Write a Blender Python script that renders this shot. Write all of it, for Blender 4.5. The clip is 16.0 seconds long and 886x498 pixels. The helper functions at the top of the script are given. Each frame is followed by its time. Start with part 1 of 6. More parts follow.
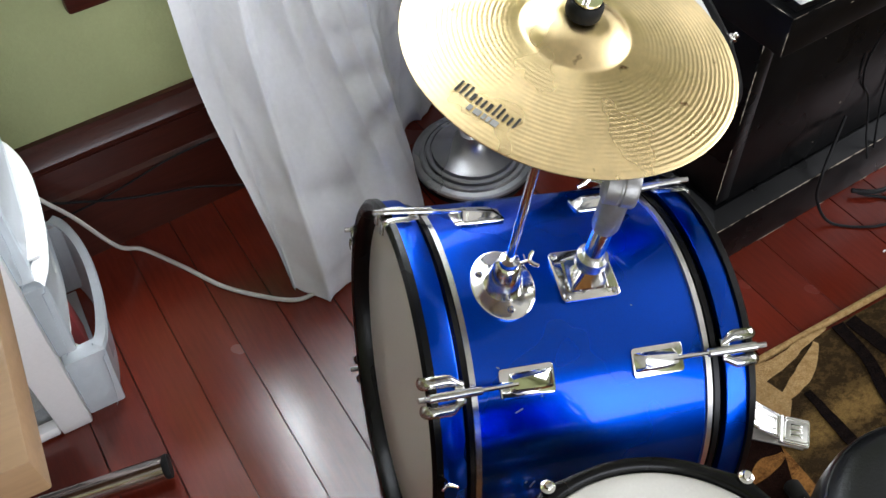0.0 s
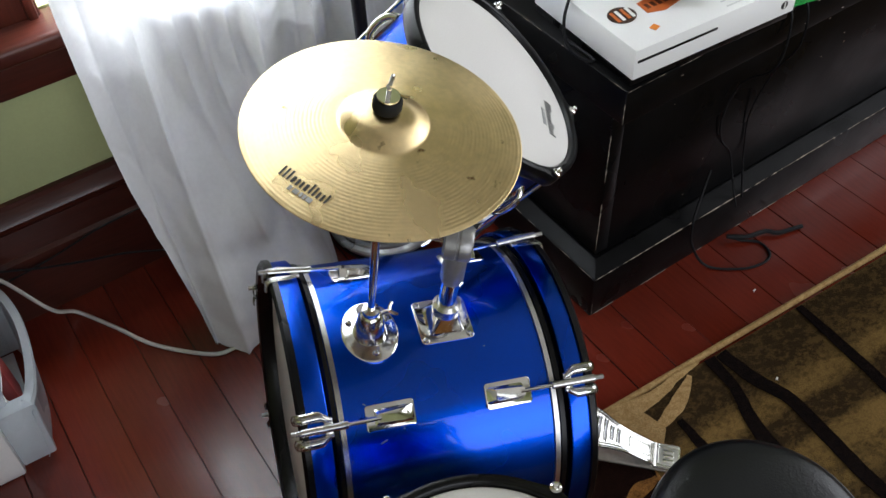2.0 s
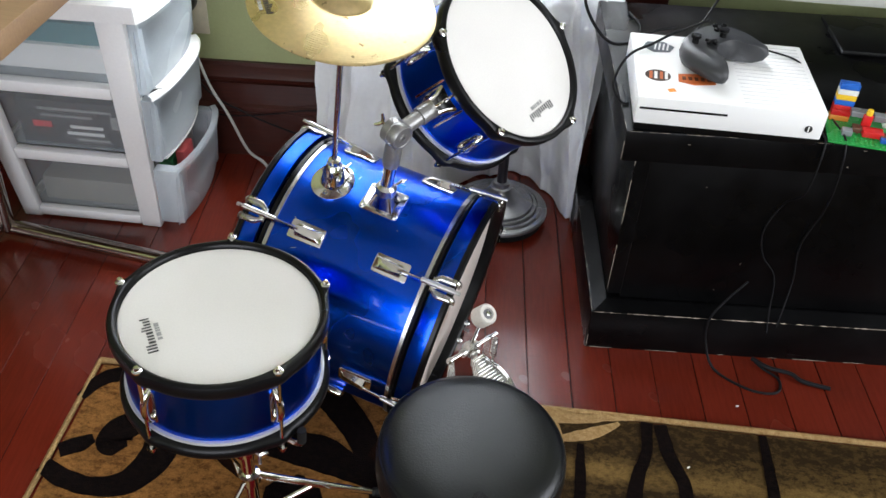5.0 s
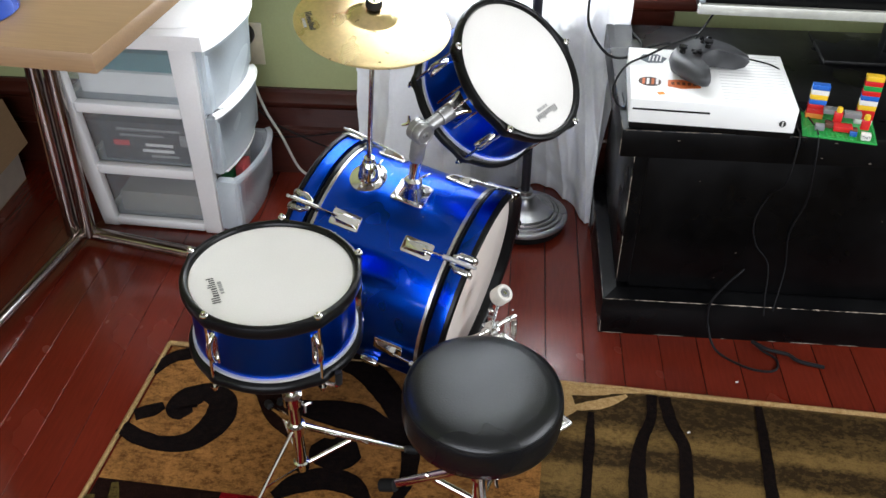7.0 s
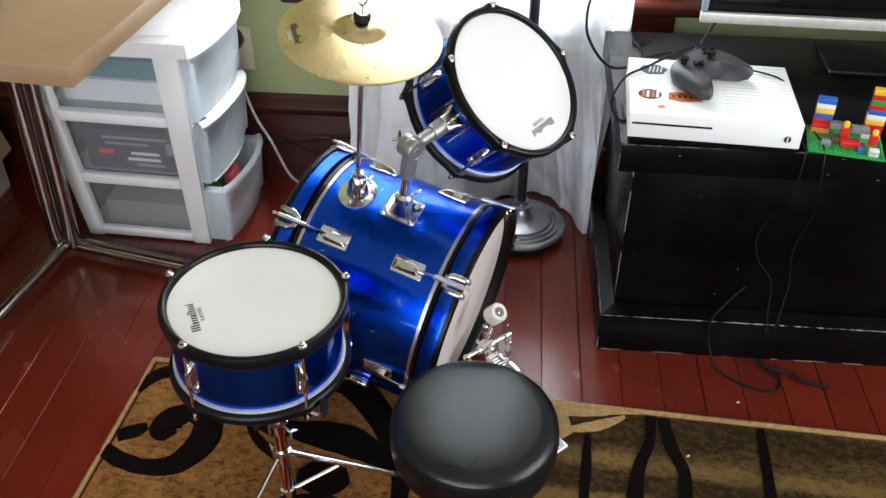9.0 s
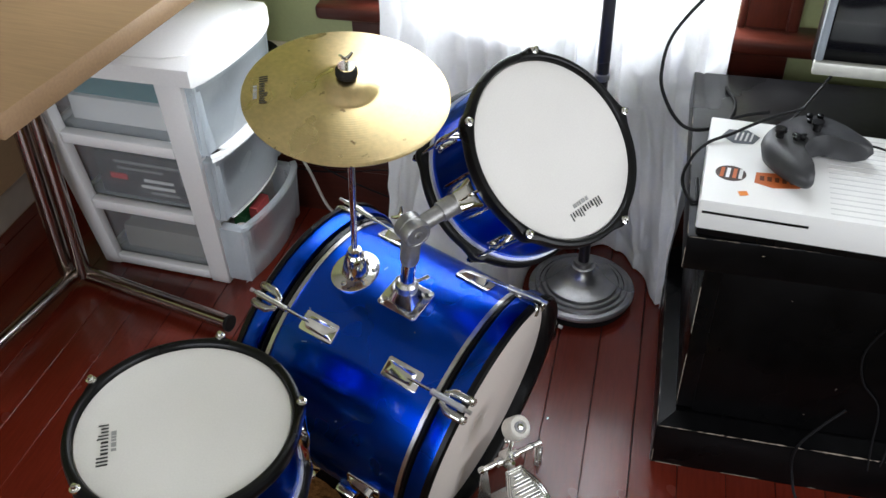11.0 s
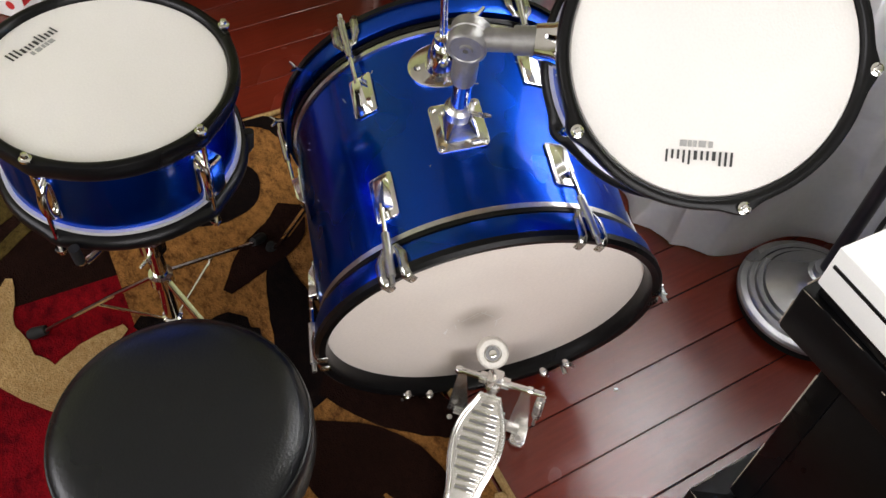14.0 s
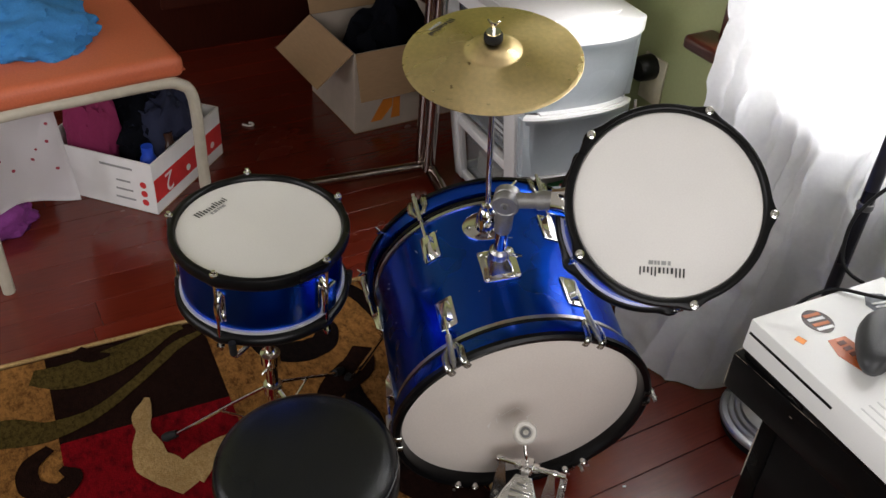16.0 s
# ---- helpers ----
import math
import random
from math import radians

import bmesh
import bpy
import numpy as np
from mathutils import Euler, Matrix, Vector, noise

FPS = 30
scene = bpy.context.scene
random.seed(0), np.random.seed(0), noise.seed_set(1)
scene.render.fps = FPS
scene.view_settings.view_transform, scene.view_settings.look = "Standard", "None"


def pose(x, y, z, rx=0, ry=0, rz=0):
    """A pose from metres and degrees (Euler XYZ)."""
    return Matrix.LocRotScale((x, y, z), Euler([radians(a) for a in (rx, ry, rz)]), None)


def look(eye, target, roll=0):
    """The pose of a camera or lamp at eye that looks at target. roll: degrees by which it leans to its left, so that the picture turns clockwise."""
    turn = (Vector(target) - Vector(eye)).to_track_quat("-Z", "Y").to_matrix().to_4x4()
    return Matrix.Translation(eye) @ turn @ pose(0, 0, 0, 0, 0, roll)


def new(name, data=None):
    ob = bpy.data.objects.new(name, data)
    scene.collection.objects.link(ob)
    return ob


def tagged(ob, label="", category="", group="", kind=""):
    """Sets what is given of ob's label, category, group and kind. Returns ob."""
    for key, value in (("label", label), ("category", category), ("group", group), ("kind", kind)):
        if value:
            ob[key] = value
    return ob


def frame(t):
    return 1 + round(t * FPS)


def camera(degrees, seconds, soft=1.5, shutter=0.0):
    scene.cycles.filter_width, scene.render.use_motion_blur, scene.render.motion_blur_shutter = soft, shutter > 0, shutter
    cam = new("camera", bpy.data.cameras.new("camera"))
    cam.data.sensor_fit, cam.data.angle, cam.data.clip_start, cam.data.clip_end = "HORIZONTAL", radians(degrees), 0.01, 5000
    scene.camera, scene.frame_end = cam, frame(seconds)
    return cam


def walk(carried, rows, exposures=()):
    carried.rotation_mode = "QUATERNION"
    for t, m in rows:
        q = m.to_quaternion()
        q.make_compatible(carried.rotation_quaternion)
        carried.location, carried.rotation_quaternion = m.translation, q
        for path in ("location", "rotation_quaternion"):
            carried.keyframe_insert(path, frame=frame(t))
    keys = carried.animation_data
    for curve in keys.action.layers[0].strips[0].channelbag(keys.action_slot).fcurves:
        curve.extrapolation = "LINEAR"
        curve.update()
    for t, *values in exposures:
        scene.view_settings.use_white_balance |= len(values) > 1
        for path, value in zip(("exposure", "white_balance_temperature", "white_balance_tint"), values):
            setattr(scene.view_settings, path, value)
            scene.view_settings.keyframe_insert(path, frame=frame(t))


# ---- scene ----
cam = camera(52.7, 16.0)
PATH = [
    (0, (-0.797, -0.546, 1.183), (-0.175, 0.545, -0.374), -3.3),
    (0.5, (-0.876, -0.607, 1.24), (-0.13, 0.426, -0.301), -2.0),
    (1, (-0.856, -0.645, 1.267), (-0.031, 0.357, -0.255), -0.5),
    (1.5, (-0.78, -0.69, 1.272), (0.011, 0.373, -0.227), -0.8),
    (2, (-0.737, -0.691, 1.286), (-0.024, 0.446, -0.197), -3.4),
    (2.5, (-0.644, -0.678, 1.266), (0.005, 0.518, -0.199), 0.9),
    (3, (-0.528, -0.735, 1.248), (-0.219, 0.593, -0.214), 1.7),
    (3.5, (-0.506, -0.884, 1.26), (-0.27, 0.492, -0.172), 0.7),
    (4, (-0.465, -1.049, 1.283), (-0.318, 0.393, -0.095), -0.4),
    (4.5, (-0.356, -1.166, 1.279), (-0.33, 0.335, -0.043), 3.6),
    (7, (-0.217, -1.507, 1.332), (-0.353, 0.093, 0.14), 0.1),
    (7.5, (-0.224, -1.487, 1.333), (-0.344, 0.105, 0.129), 0.6),
    (8, (-0.224, -1.48, 1.337), (-0.346, 0.11, 0.13), 0.5),
    (10.5, (-0.131, -1.188, 1.326), (-0.391, 0.383, 0.118), -1.7),
    (11, (-0.097, -1.057, 1.295), (-0.485, 0.457, 0.047), -1.5),
    (11.5, (-0.083, -0.914, 1.269), (-0.585, 0.517, -0.035), 0.4),
    (12, (0.025, -0.755, 1.242), (-0.753, 0.475, -0.13), 2.8),
    (12.5, (0.016, -0.632, 1.207), (-0.75, 0.527, -0.231), 4.2),
    (13, (0.055, -0.53, 1.149), (-0.898, 0.37, -0.362), 6.7),
    (13.5, (0.106, -0.483, 1.098), (-0.887, 0.29, -0.456), 7.8),
    (14, (0.207, -0.556, 1.121), (-0.817, 0.17, -0.436), 6.6),
    (14.5, (0.353, -0.684, 1.179), (-0.748, 0.087, -0.302), 6.3),
    (15, (0.436, -0.76, 1.24), (-0.764, 0.035, -0.148), 5.3),
    (15.5, (0.485, -0.783, 1.277), (-0.809, 0.031, -0.014), 4.5),
    (16, (0.522, -0.794, 1.297), (-0.844, 0.041, 0.098), 4.0),
]
EXPOSURES = [(0, 0.54, 6430, 12), (0.5, 0.49, 6430, 12), (1.5, 0.22, 6430, 12), (2, -0.16, 6430, 12), (2.5, -0.56, 6430, 12), (3, -0.71, 6430, 12), (3.5, -0.21, 6430, 12), (4, 0.26, 6430, 12), (4.5, 0.42, 6430, 12), (7, 0.48, 6430, 12), (8, 0.48, 6430, 12), (10.5, 0.28, 6430, 12), (11, -0.01, 6430, 12), (11.5, -0.11, 6430, 12), (12, -0.21, 6430, 12), (12.5, -0.26, 6580, 13), (13, -0.11, 6580, 13), (13.5, 0.34, 6780, 14), (14, 0.44, 6980, 16), (14.5, 0.44, 6980, 16), (15, 0.31, 6980, 16), (15.5, 0.09, 6980, 16), (16, -0.28, 6980, 16)]
walk(cam, [(t, look(eye, target, roll)) for t, eye, target, roll in PATH], exposures=EXPOSURES)

# ---- world, sun, window light and added fill light ----
world = bpy.data.worlds.new("world")
scene.world = world
world.use_nodes = True
wn = world.node_tree
sky = wn.nodes.new("ShaderNodeTexSky")
sky.sky_type, sky.sun_disc = "NISHITA", False
sky.sun_elevation, sky.sun_rotation = radians(38), radians(-60)
wn.links.new(sky.outputs[0], wn.nodes["Background"].inputs[0])
wn.nodes["Background"].inputs[1].default_value = 0.12

sun_data = bpy.data.lights.new("sun", "SUN")
sun_data.energy, sun_data.angle, sun_data.color = 1.2, radians(12), (1.0, 0.95, 0.88)
sun = new("sun", sun_data)
sun.matrix_world = look((-4, 6, 5), (0, 0, 0))


def window_fill_light(x, y, z, aim, width, height, watts, tint):
    data = bpy.data.lights.new("window_fill_light", "AREA")
    data.shape, data.size, data.size_y, data.energy, data.color = "RECTANGLE", width, height, watts, tint
    ob = new("window_fill_light", data)
    ob.matrix_world = look((x, y, z), aim)
    return ob


window_fill_light(-0.27, 0.69, 1.25, (-0.27, -1, 1.1), 0.62, 1.3, 84, (0.88, 0.95, 1.0))
# added fill lamps in assumed, unseen openings to the south and east
window_fill_light(-0.7, -2.99, 1.45, (-0.7, 0, 1.3), 2.4, 1.6, 52, (0.94, 0.97, 1.02))
window_fill_light(2.09, -1.1, 1.4, (0, -1.1, 1.2), 2.0, 1.6, 48, (0.96, 0.98, 1.0))


# ---- materials ----
def mat(name, colour, rough=0.5, metal=0.0, coat=0.0, bump=0.0, grain=60.0, stretch=(1, 1, 1), vary=0.15, blot=3.0, spec=0.5, rand=0.0, rough_vary=0.08):
    """A surface with a fine grain and broad stains, both in colour, gloss and relief."""
    m = bpy.data.materials.new(name)
    m.use_nodes = True
    nt, b = m.node_tree, m.node_tree.nodes["Principled BSDF"]
    L = nt.links.new
    co = nt.nodes.new("ShaderNodeTexCoord")
    mp = nt.nodes.new("ShaderNodeMapping")
    mp.inputs["Scale"].default_value = stretch
    L(co.outputs["Object"], mp.inputs[0])
    n1, n2 = nt.nodes.new("ShaderNodeTexNoise"), nt.nodes.new("ShaderNodeTexNoise")
    n1.inputs["Scale"].default_value, n1.inputs["Detail"].default_value = grain, 5
    n2.inputs["Scale"].default_value, n2.inputs["Detail"].default_value = blot, 3
    L(mp.outputs[0], n1.inputs["Vector"]), L(co.outputs["Object"], n2.inputs["Vector"])
    add = nt.nodes.new("ShaderNodeMath")
    add.operation = "ADD"
    L(n1.outputs[0], add.inputs[0]), L(n2.outputs[0], add.inputs[1])
    if rand:
        info, wide = nt.nodes.new("ShaderNodeObjectInfo"), nt.nodes.new("ShaderNodeMath")
        wide.operation = "MULTIPLY_ADD"
        wide.inputs[1].default_value, wide.inputs[2].default_value = rand, -rand / 2
        L(info.outputs["Random"], wide.inputs[0])
        more = nt.nodes.new("ShaderNodeMath")
        L(add.outputs[0], more.inputs[0]), L(wide.outputs[0], more.inputs[1])
        add = more
    ramp = nt.nodes.new("ShaderNodeMapRange")
    ramp.inputs["From Min"].default_value, ramp.inputs["From Max"].default_value = 0.6, 1.4
    ramp.inputs["To Min"].default_value, ramp.inputs["To Max"].default_value = 1 - vary, 1 + vary
    L(add.outputs[0], ramp.inputs[0])
    mul = nt.nodes.new("ShaderNodeVectorMath")
    mul.operation = "SCALE"
    mul.inputs[0].default_value = colour
    L(ramp.outputs[0], mul.inputs["Scale"])
    L(mul.outputs[0], b.inputs["Base Color"])
    rr = nt.nodes.new("ShaderNodeMapRange")
    rr.inputs["From Min"].default_value, rr.inputs["From Max"].default_value = 0.3, 0.7
    rr.inputs["To Min"].default_value, rr.inputs["To Max"].default_value = max(0.02, rough - rough_vary), min(1, rough + rough_vary)
    L(n2.outputs[0], rr.inputs[0]), L(rr.outputs[0], b.inputs["Roughness"])
    b.inputs["Metallic"].default_value, b.inputs["Coat Weight"].default_value = metal, coat
    b.inputs["Coat Roughness"].default_value = 0.06
    b.inputs["Specular IOR Level"].default_value = spec
    if bump:
        bp = nt.nodes.new("ShaderNodeBump")
        bp.inputs["Strength"].default_value, bp.inputs["Distance"].default_value = bump, 0.002
        L(n1.outputs[0], bp.inputs["Height"]), L(bp.outputs[0], b.inputs["Normal"])
    return m


def bsdf(m):
    return m.node_tree.nodes["Principled BSDF"]


WALL = mat("green_paint", (0.33, 0.36, 0.17), 0.6, bump=0.15, grain=180, vary=0.06, blot=2)
PLASTER = mat("ceiling_paint", (0.42, 0.41, 0.38), 0.8, bump=0.1, grain=120, vary=0.05)
FLOOR = mat("red_floor_boards", (0.118, 0.0138, 0.0062), 0.2, coat=0.34, bump=0.05, grain=22, stretch=(9, 0.7, 1), vary=0.22, blot=4.5, spec=0.5, rand=0.4, rough_vary=0.12)
bsdf(FLOOR).inputs["Coat Roughness"].default_value = 0.2
GAP = mat("floor_gap", (0.012, 0.005, 0.004), 0.8)
DARKWOOD = mat("dark_stained_wood", (0.046, 0.0092, 0.005), 0.35, coat=0.14, spec=0.3, bump=0.15, grain=24, stretch=(0.6, 8, 8), vary=0.4)
DARKWOOD_UP = mat("dark_stained_upright_wood", (0.046, 0.0092, 0.005), 0.35, coat=0.14, spec=0.3, bump=0.15, grain=24, stretch=(8, 8, 0.6), vary=0.4)
BLACK = mat("black_painted_wood", (0.0022, 0.0022, 0.0025), 0.32, spec=0.16, bump=0.12, grain=45, vary=0.5, blot=6, rough_vary=0.12)
RAW = mat("bare_chipped_wood", (0.30, 0.25, 0.20), 0.8, bump=0.2, vary=0.3)
BLUE = mat("blue_metallic_lacquer", (0.0006, 0.058, 0.5), 0.3, metal=1.0, coat=0.32, grain=900, vary=0.18, blot=4)
bsdf(BLUE).inputs["Coat Roughness"].default_value = 0.03
bsdf(BLUE).inputs["Specular Tint"].default_value = (0.12, 0.45, 1.0, 1)
CHROME = mat("chrome", (0.78, 0.77, 0.74), 0.12, metal=1.0, grain=90, vary=0.08, blot=25, rough_vary=0.07)
# desk legs: the dark brown reflections in the chrome are put into its colour
DARKCHROME = mat("dark_brownish_chrome", (0.42, 0.36, 0.33), 0.16, metal=1.0, grain=90, vary=0.12, blot=20, rough_vary=0.08)
STEEL = mat("dull_steel", (0.55, 0.54, 0.52), 0.3, metal=1.0, bump=0.05, grain=120, vary=0.15)
TRIM = mat("silver_trim", (0.72, 0.72, 0.73), 0.38, metal=0.55, vary=0.08)
ALU = mat("bright_aluminium", (0.80, 0.79, 0.76), 0.26, metal=0.9, bump=0.05, grain=120, vary=0.1)
CAST = mat("grey_cast_metal", (0.30, 0.295, 0.29), 0.42, metal=0.7, bump=0.2, grain=140, vary=0.15)
HEAD = mat("white_drumhead", (0.70, 0.68, 0.65), 0.42, bump=0.1, grain=400, vary=0.05, blot=6)
BATTER = mat("frosted_drumhead", (0.82, 0.745, 0.68), 0.4, bump=0.08, grain=300, vary=0.06, blot=5)
PLASTIC = mat("black_plastic", (0.003, 0.003, 0.0034), 0.3, spec=0.22, bump=0.08, grain=160, vary=0.3)
RUBBER = mat("black_rubber", (0.006, 0.006, 0.006), 0.7, spec=0.25, bump=0.2, grain=120, vary=0.3)
VINYL = mat("black_vinyl", (0.005, 0.0056, 0.0068), 0.3, spec=0.38, bump=0.2, grain=380, vary=0.25, rough_vary=0.06)
INK = mat("black_print", (0.02, 0.02, 0.02), 0.5)
PALEINK = mat("grey_print", (0.3, 0.3, 0.29), 0.5)
BRASS = mat("cymbal_brass", (0.78, 0.60, 0.32), 0.3, metal=1.0, grain=150, vary=0.14, blot=14, rough_vary=0.05)
nt, b0 = BRASS.node_tree, BRASS.node_tree.nodes["Principled BSDF"]
tan, co, ring, rb = (nt.nodes.new("ShaderNode" + k) for k in ("Tangent", "TexCoord", "TexWave", "Bump"))
tan.direction_type, tan.axis = "RADIAL", "Z"
ring.wave_type, ring.rings_direction = "RINGS", "Z"
ring.inputs["Scale"].default_value, ring.inputs["Distortion"].default_value, ring.inputs["Detail"].default_value = 88, 0.5, 1
rb.inputs["Strength"].default_value, rb.inputs["Distance"].default_value = 0.13, 0.0008
nt.links.new(tan.outputs[0], b0.inputs["Tangent"])
far, only, high = nt.nodes.new("ShaderNodeVectorMath"), nt.nodes.new("ShaderNodeMapRange"), nt.nodes.new("ShaderNodeMath")
far.operation, high.operation = "LENGTH", "MULTIPLY"
only.inputs["From Min"].default_value, only.inputs["From Max"].default_value = 0.048, 0.062
nt.links.new(co.outputs["Object"], far.inputs[0]), nt.links.new(far.outputs["Value"], only.inputs[0])
nt.links.new(co.outputs["Object"], ring.inputs["Vector"]), nt.links.new(ring.outputs[1], high.inputs[0])
nt.links.new(only.outputs[0], high.inputs[1]), nt.links.new(high.outputs[0], rb.inputs["Height"])
nt.links.new(rb.outputs[0], b0.inputs["Normal"])
b0.inputs["Anisotropic"].default_value = 0.85
# small brown tarnish spots
spot, thr, dirt = nt.nodes.new("ShaderNodeTexNoise"), nt.nodes.new("ShaderNodeMapRange"), nt.nodes.new("ShaderNodeMix")
spot.inputs["Scale"].default_value, spot.inputs["Detail"].default_value = 62, 3
thr.inputs["From Min"].default_value, thr.inputs["From Max"].default_value = 0.69, 0.76
dirt.data_type = "RGBA"
dirt.inputs[7].default_value = (0.20, 0.10, 0.04, 1)
under = b0.inputs["Base Color"].links[0].from_socket
nt.links.new(co.outputs["Object"], spot.inputs["Vector"]), nt.links.new(spot.outputs[0], thr.inputs[0])
nt.links.new(thr.outputs[0], dirt.inputs[0]), nt.links.new(under, dirt.inputs[6])
nt.links.new(dirt.outputs[2], b0.inputs["Base Color"])
FELT = mat("white_felt", (0.75, 0.72, 0.66), 0.95, bump=0.4, grain=300)
WHITE = mat("white_plastic", (0.84, 0.83, 0.82), 0.4, bump=0.05, grain=200, vary=0.04)
IVORY = mat("console_white", (0.80, 0.80, 0.79), 0.45, bump=0.1, grain=500, vary=0.03)
LAMINATE = mat("light_wood_laminate", (0.26, 0.16, 0.084), 0.4, bump=0.05, grain=14, stretch=(1, 14, 14), vary=0.18)
CARD = mat("cardboard", (0.42, 0.26, 0.14), 0.85, bump=0.2, grain=40, stretch=(1, 1, 8), vary=0.12)
PAPER = mat("white_printed_card", (0.82, 0.81, 0.79), 0.7, grain=30, vary=0.06)
RED = mat("red_print", (0.62, 0.03, 0.03), 0.6, vary=0.1)
ORANGE = mat("orange_print", (0.80, 0.25, 0.03), 0.6, vary=0.1)
GUNMETAL = mat("grey_enamel", (0.20, 0.20, 0.205), 0.33, metal=0.6, bump=0.05, vary=0.12)
CABLE = mat("black_cable", (0.005, 0.005, 0.006), 0.55, vary=0.3, spec=0.2)
GREYCABLE = mat("grey_cable", (0.5, 0.48, 0.44), 0.55, vary=0.15)


def clear(name, colour, see, rough=0.35, through_mix=0.5):
    """Frosted see-through plastic: part of the light goes straight through, the rest scatters."""
    m = mat(name, colour, rough, bump=0.05, grain=120, vary=0.06)
    nt, b = m.node_tree, bsdf(m)
    out = nt.nodes["Material Output"]
    tr, tl = nt.nodes.new("ShaderNodeBsdfTransparent"), nt.nodes.new("ShaderNodeBsdfTranslucent")
    tl.inputs[0].default_value = (*colour, 1)
    a, c = nt.nodes.new("ShaderNodeMixShader"), nt.nodes.new("ShaderNodeMixShader")
    a.inputs[0].default_value, c.inputs[0].default_value = through_mix, see
    nt.links.new(b.outputs[0], a.inputs[1]), nt.links.new(tl.outputs[0], a.inputs[2])
    nt.links.new(a.outputs[0], c.inputs[1]), nt.links.new(tr.outputs[0], c.inputs[2])
    nt.links.new(c.outputs[0], out.inputs[0])
    return m


SHEER = clear("sheer_white_fabric", (0.82, 0.825, 0.835), 0.05, 0.9, 0.16)
FROST = clear("frosted_plastic", (0.78, 0.84, 0.88), 0.5, 0.25, 0.35)
CLEARP = clear("clear_plastic", (0.72, 0.76, 0.78), 0.8, 0.2)


# ---- mesh helpers ----
def thing(name, loc=(0, 0, 0), rz=0.0, label="", category="", group="", kind=""):
    ob = new(name)
    ob.empty_display_size = 0.05
    ob.matrix_basis = pose(*loc, 0, 0, rz)
    return tagged(ob, label, category, group, kind)


def mesh(name, bm, material, smooth=40):
    me = bpy.data.meshes.new(name)
    bmesh.ops.recalc_face_normals(bm, faces=bm.faces)
    bm.to_mesh(me)
    bm.free()
    for m in material if isinstance(material, (list, tuple)) else [material]:
        me.materials.append(m)
    if smooth:
        me.polygons.foreach_set("use_smooth", [True] * len(me.polygons))
        me.set_sharp_from_angle(angle=radians(smooth))
    return me


def part(name, bm, material, parent, label="", smooth=40):
    ob = new(name, mesh(name, bm, material, smooth))
    ob.parent = parent
    return tagged(ob, label)


def solo(name, bm, material, label, category, group="", kind="", smooth=40, m=None):
    ob = new(name, mesh(name, bm, material, smooth))
    if m:
        ob.matrix_basis = m
    return tagged(ob, label, category, group, kind)


def moved(bm, m):
    bmesh.ops.transform(bm, matrix=m, verts=bm.verts)
    return bm


def box(size, centre=(0, 0, 0), bevel=0.0, seg=2, bm=None, m=None):
    b = bmesh.new()
    bmesh.ops.create_cube(b, size=1)
    bmesh.ops.scale(b, vec=size, verts=b.verts)
    if bevel:
        bmesh.ops.bevel(b, geom=b.edges[:], offset=bevel, segments=seg, affect="EDGES", profile=0.5)
    bmesh.ops.translate(b, vec=centre, verts=b.verts)
    if m:
        moved(b, m)
    return join(bm, b)


def join(bm, b):
    if bm is None:
        return b
    me = bpy.data.meshes.new("tmp")
    b.to_mesh(me)
    b.free()
    bm.from_mesh(me)
    bpy.data.meshes.remove(me)
    return bm


def lathe(profile, seg=48, bm=None, m=None, closed=False, rim=None):
    """A profile of (radius, z) turned about z. rim(angle, radius): an outward bulge."""
    b = bmesh.new()
    rings = []
    for r, z in profile:
        if r < 1e-6:
            rings.append([b.verts.new((0, 0, z))])
        else:
            ring = []
            for k in range(seg):
                a = 2 * math.pi * k / seg
                q = r + (rim(a, r) if rim else 0)
                ring.append(b.verts.new((q * math.cos(a), q * math.sin(a), z)))
            rings.append(ring)
    pairs = list(zip(rings, rings[1:])) + ([(rings[-1], rings[0])] if closed else [])
    for p, q in pairs:
        for k in range(seg):
            j = (k + 1) % seg
            if len(p) == 1 and len(q) == 1:
                continue
            if len(p) == 1:
                b.faces.new((p[0], q[k], q[j]))
            elif len(q) == 1:
                b.faces.new((p[k], p[j], q[0]))
            else:
                b.faces.new((p[k], p[j], q[j], q[k]))
    if m:
        moved(b, m)
    return join(bm, b)


def smooth_line(pts, n=8):
    """A Catmull-Rom line through the points."""
    p = [Vector(q) for q in pts]
    p = [2 * p[0] - p[1]] + p + [2 * p[-1] - p[-2]]
    out = []
    for i in range(1, len(p) - 2):
        for k in range(n):
            t = k / n
            a, b, c, d = p[i - 1 : i + 3]
            out.append(0.5 * (2 * b + (c - a) * t + (2 * a - 5 * b + 4 * c - d) * t * t + (3 * b - a - 3 * c + d) * t**3))
    return out + [p[-2]]


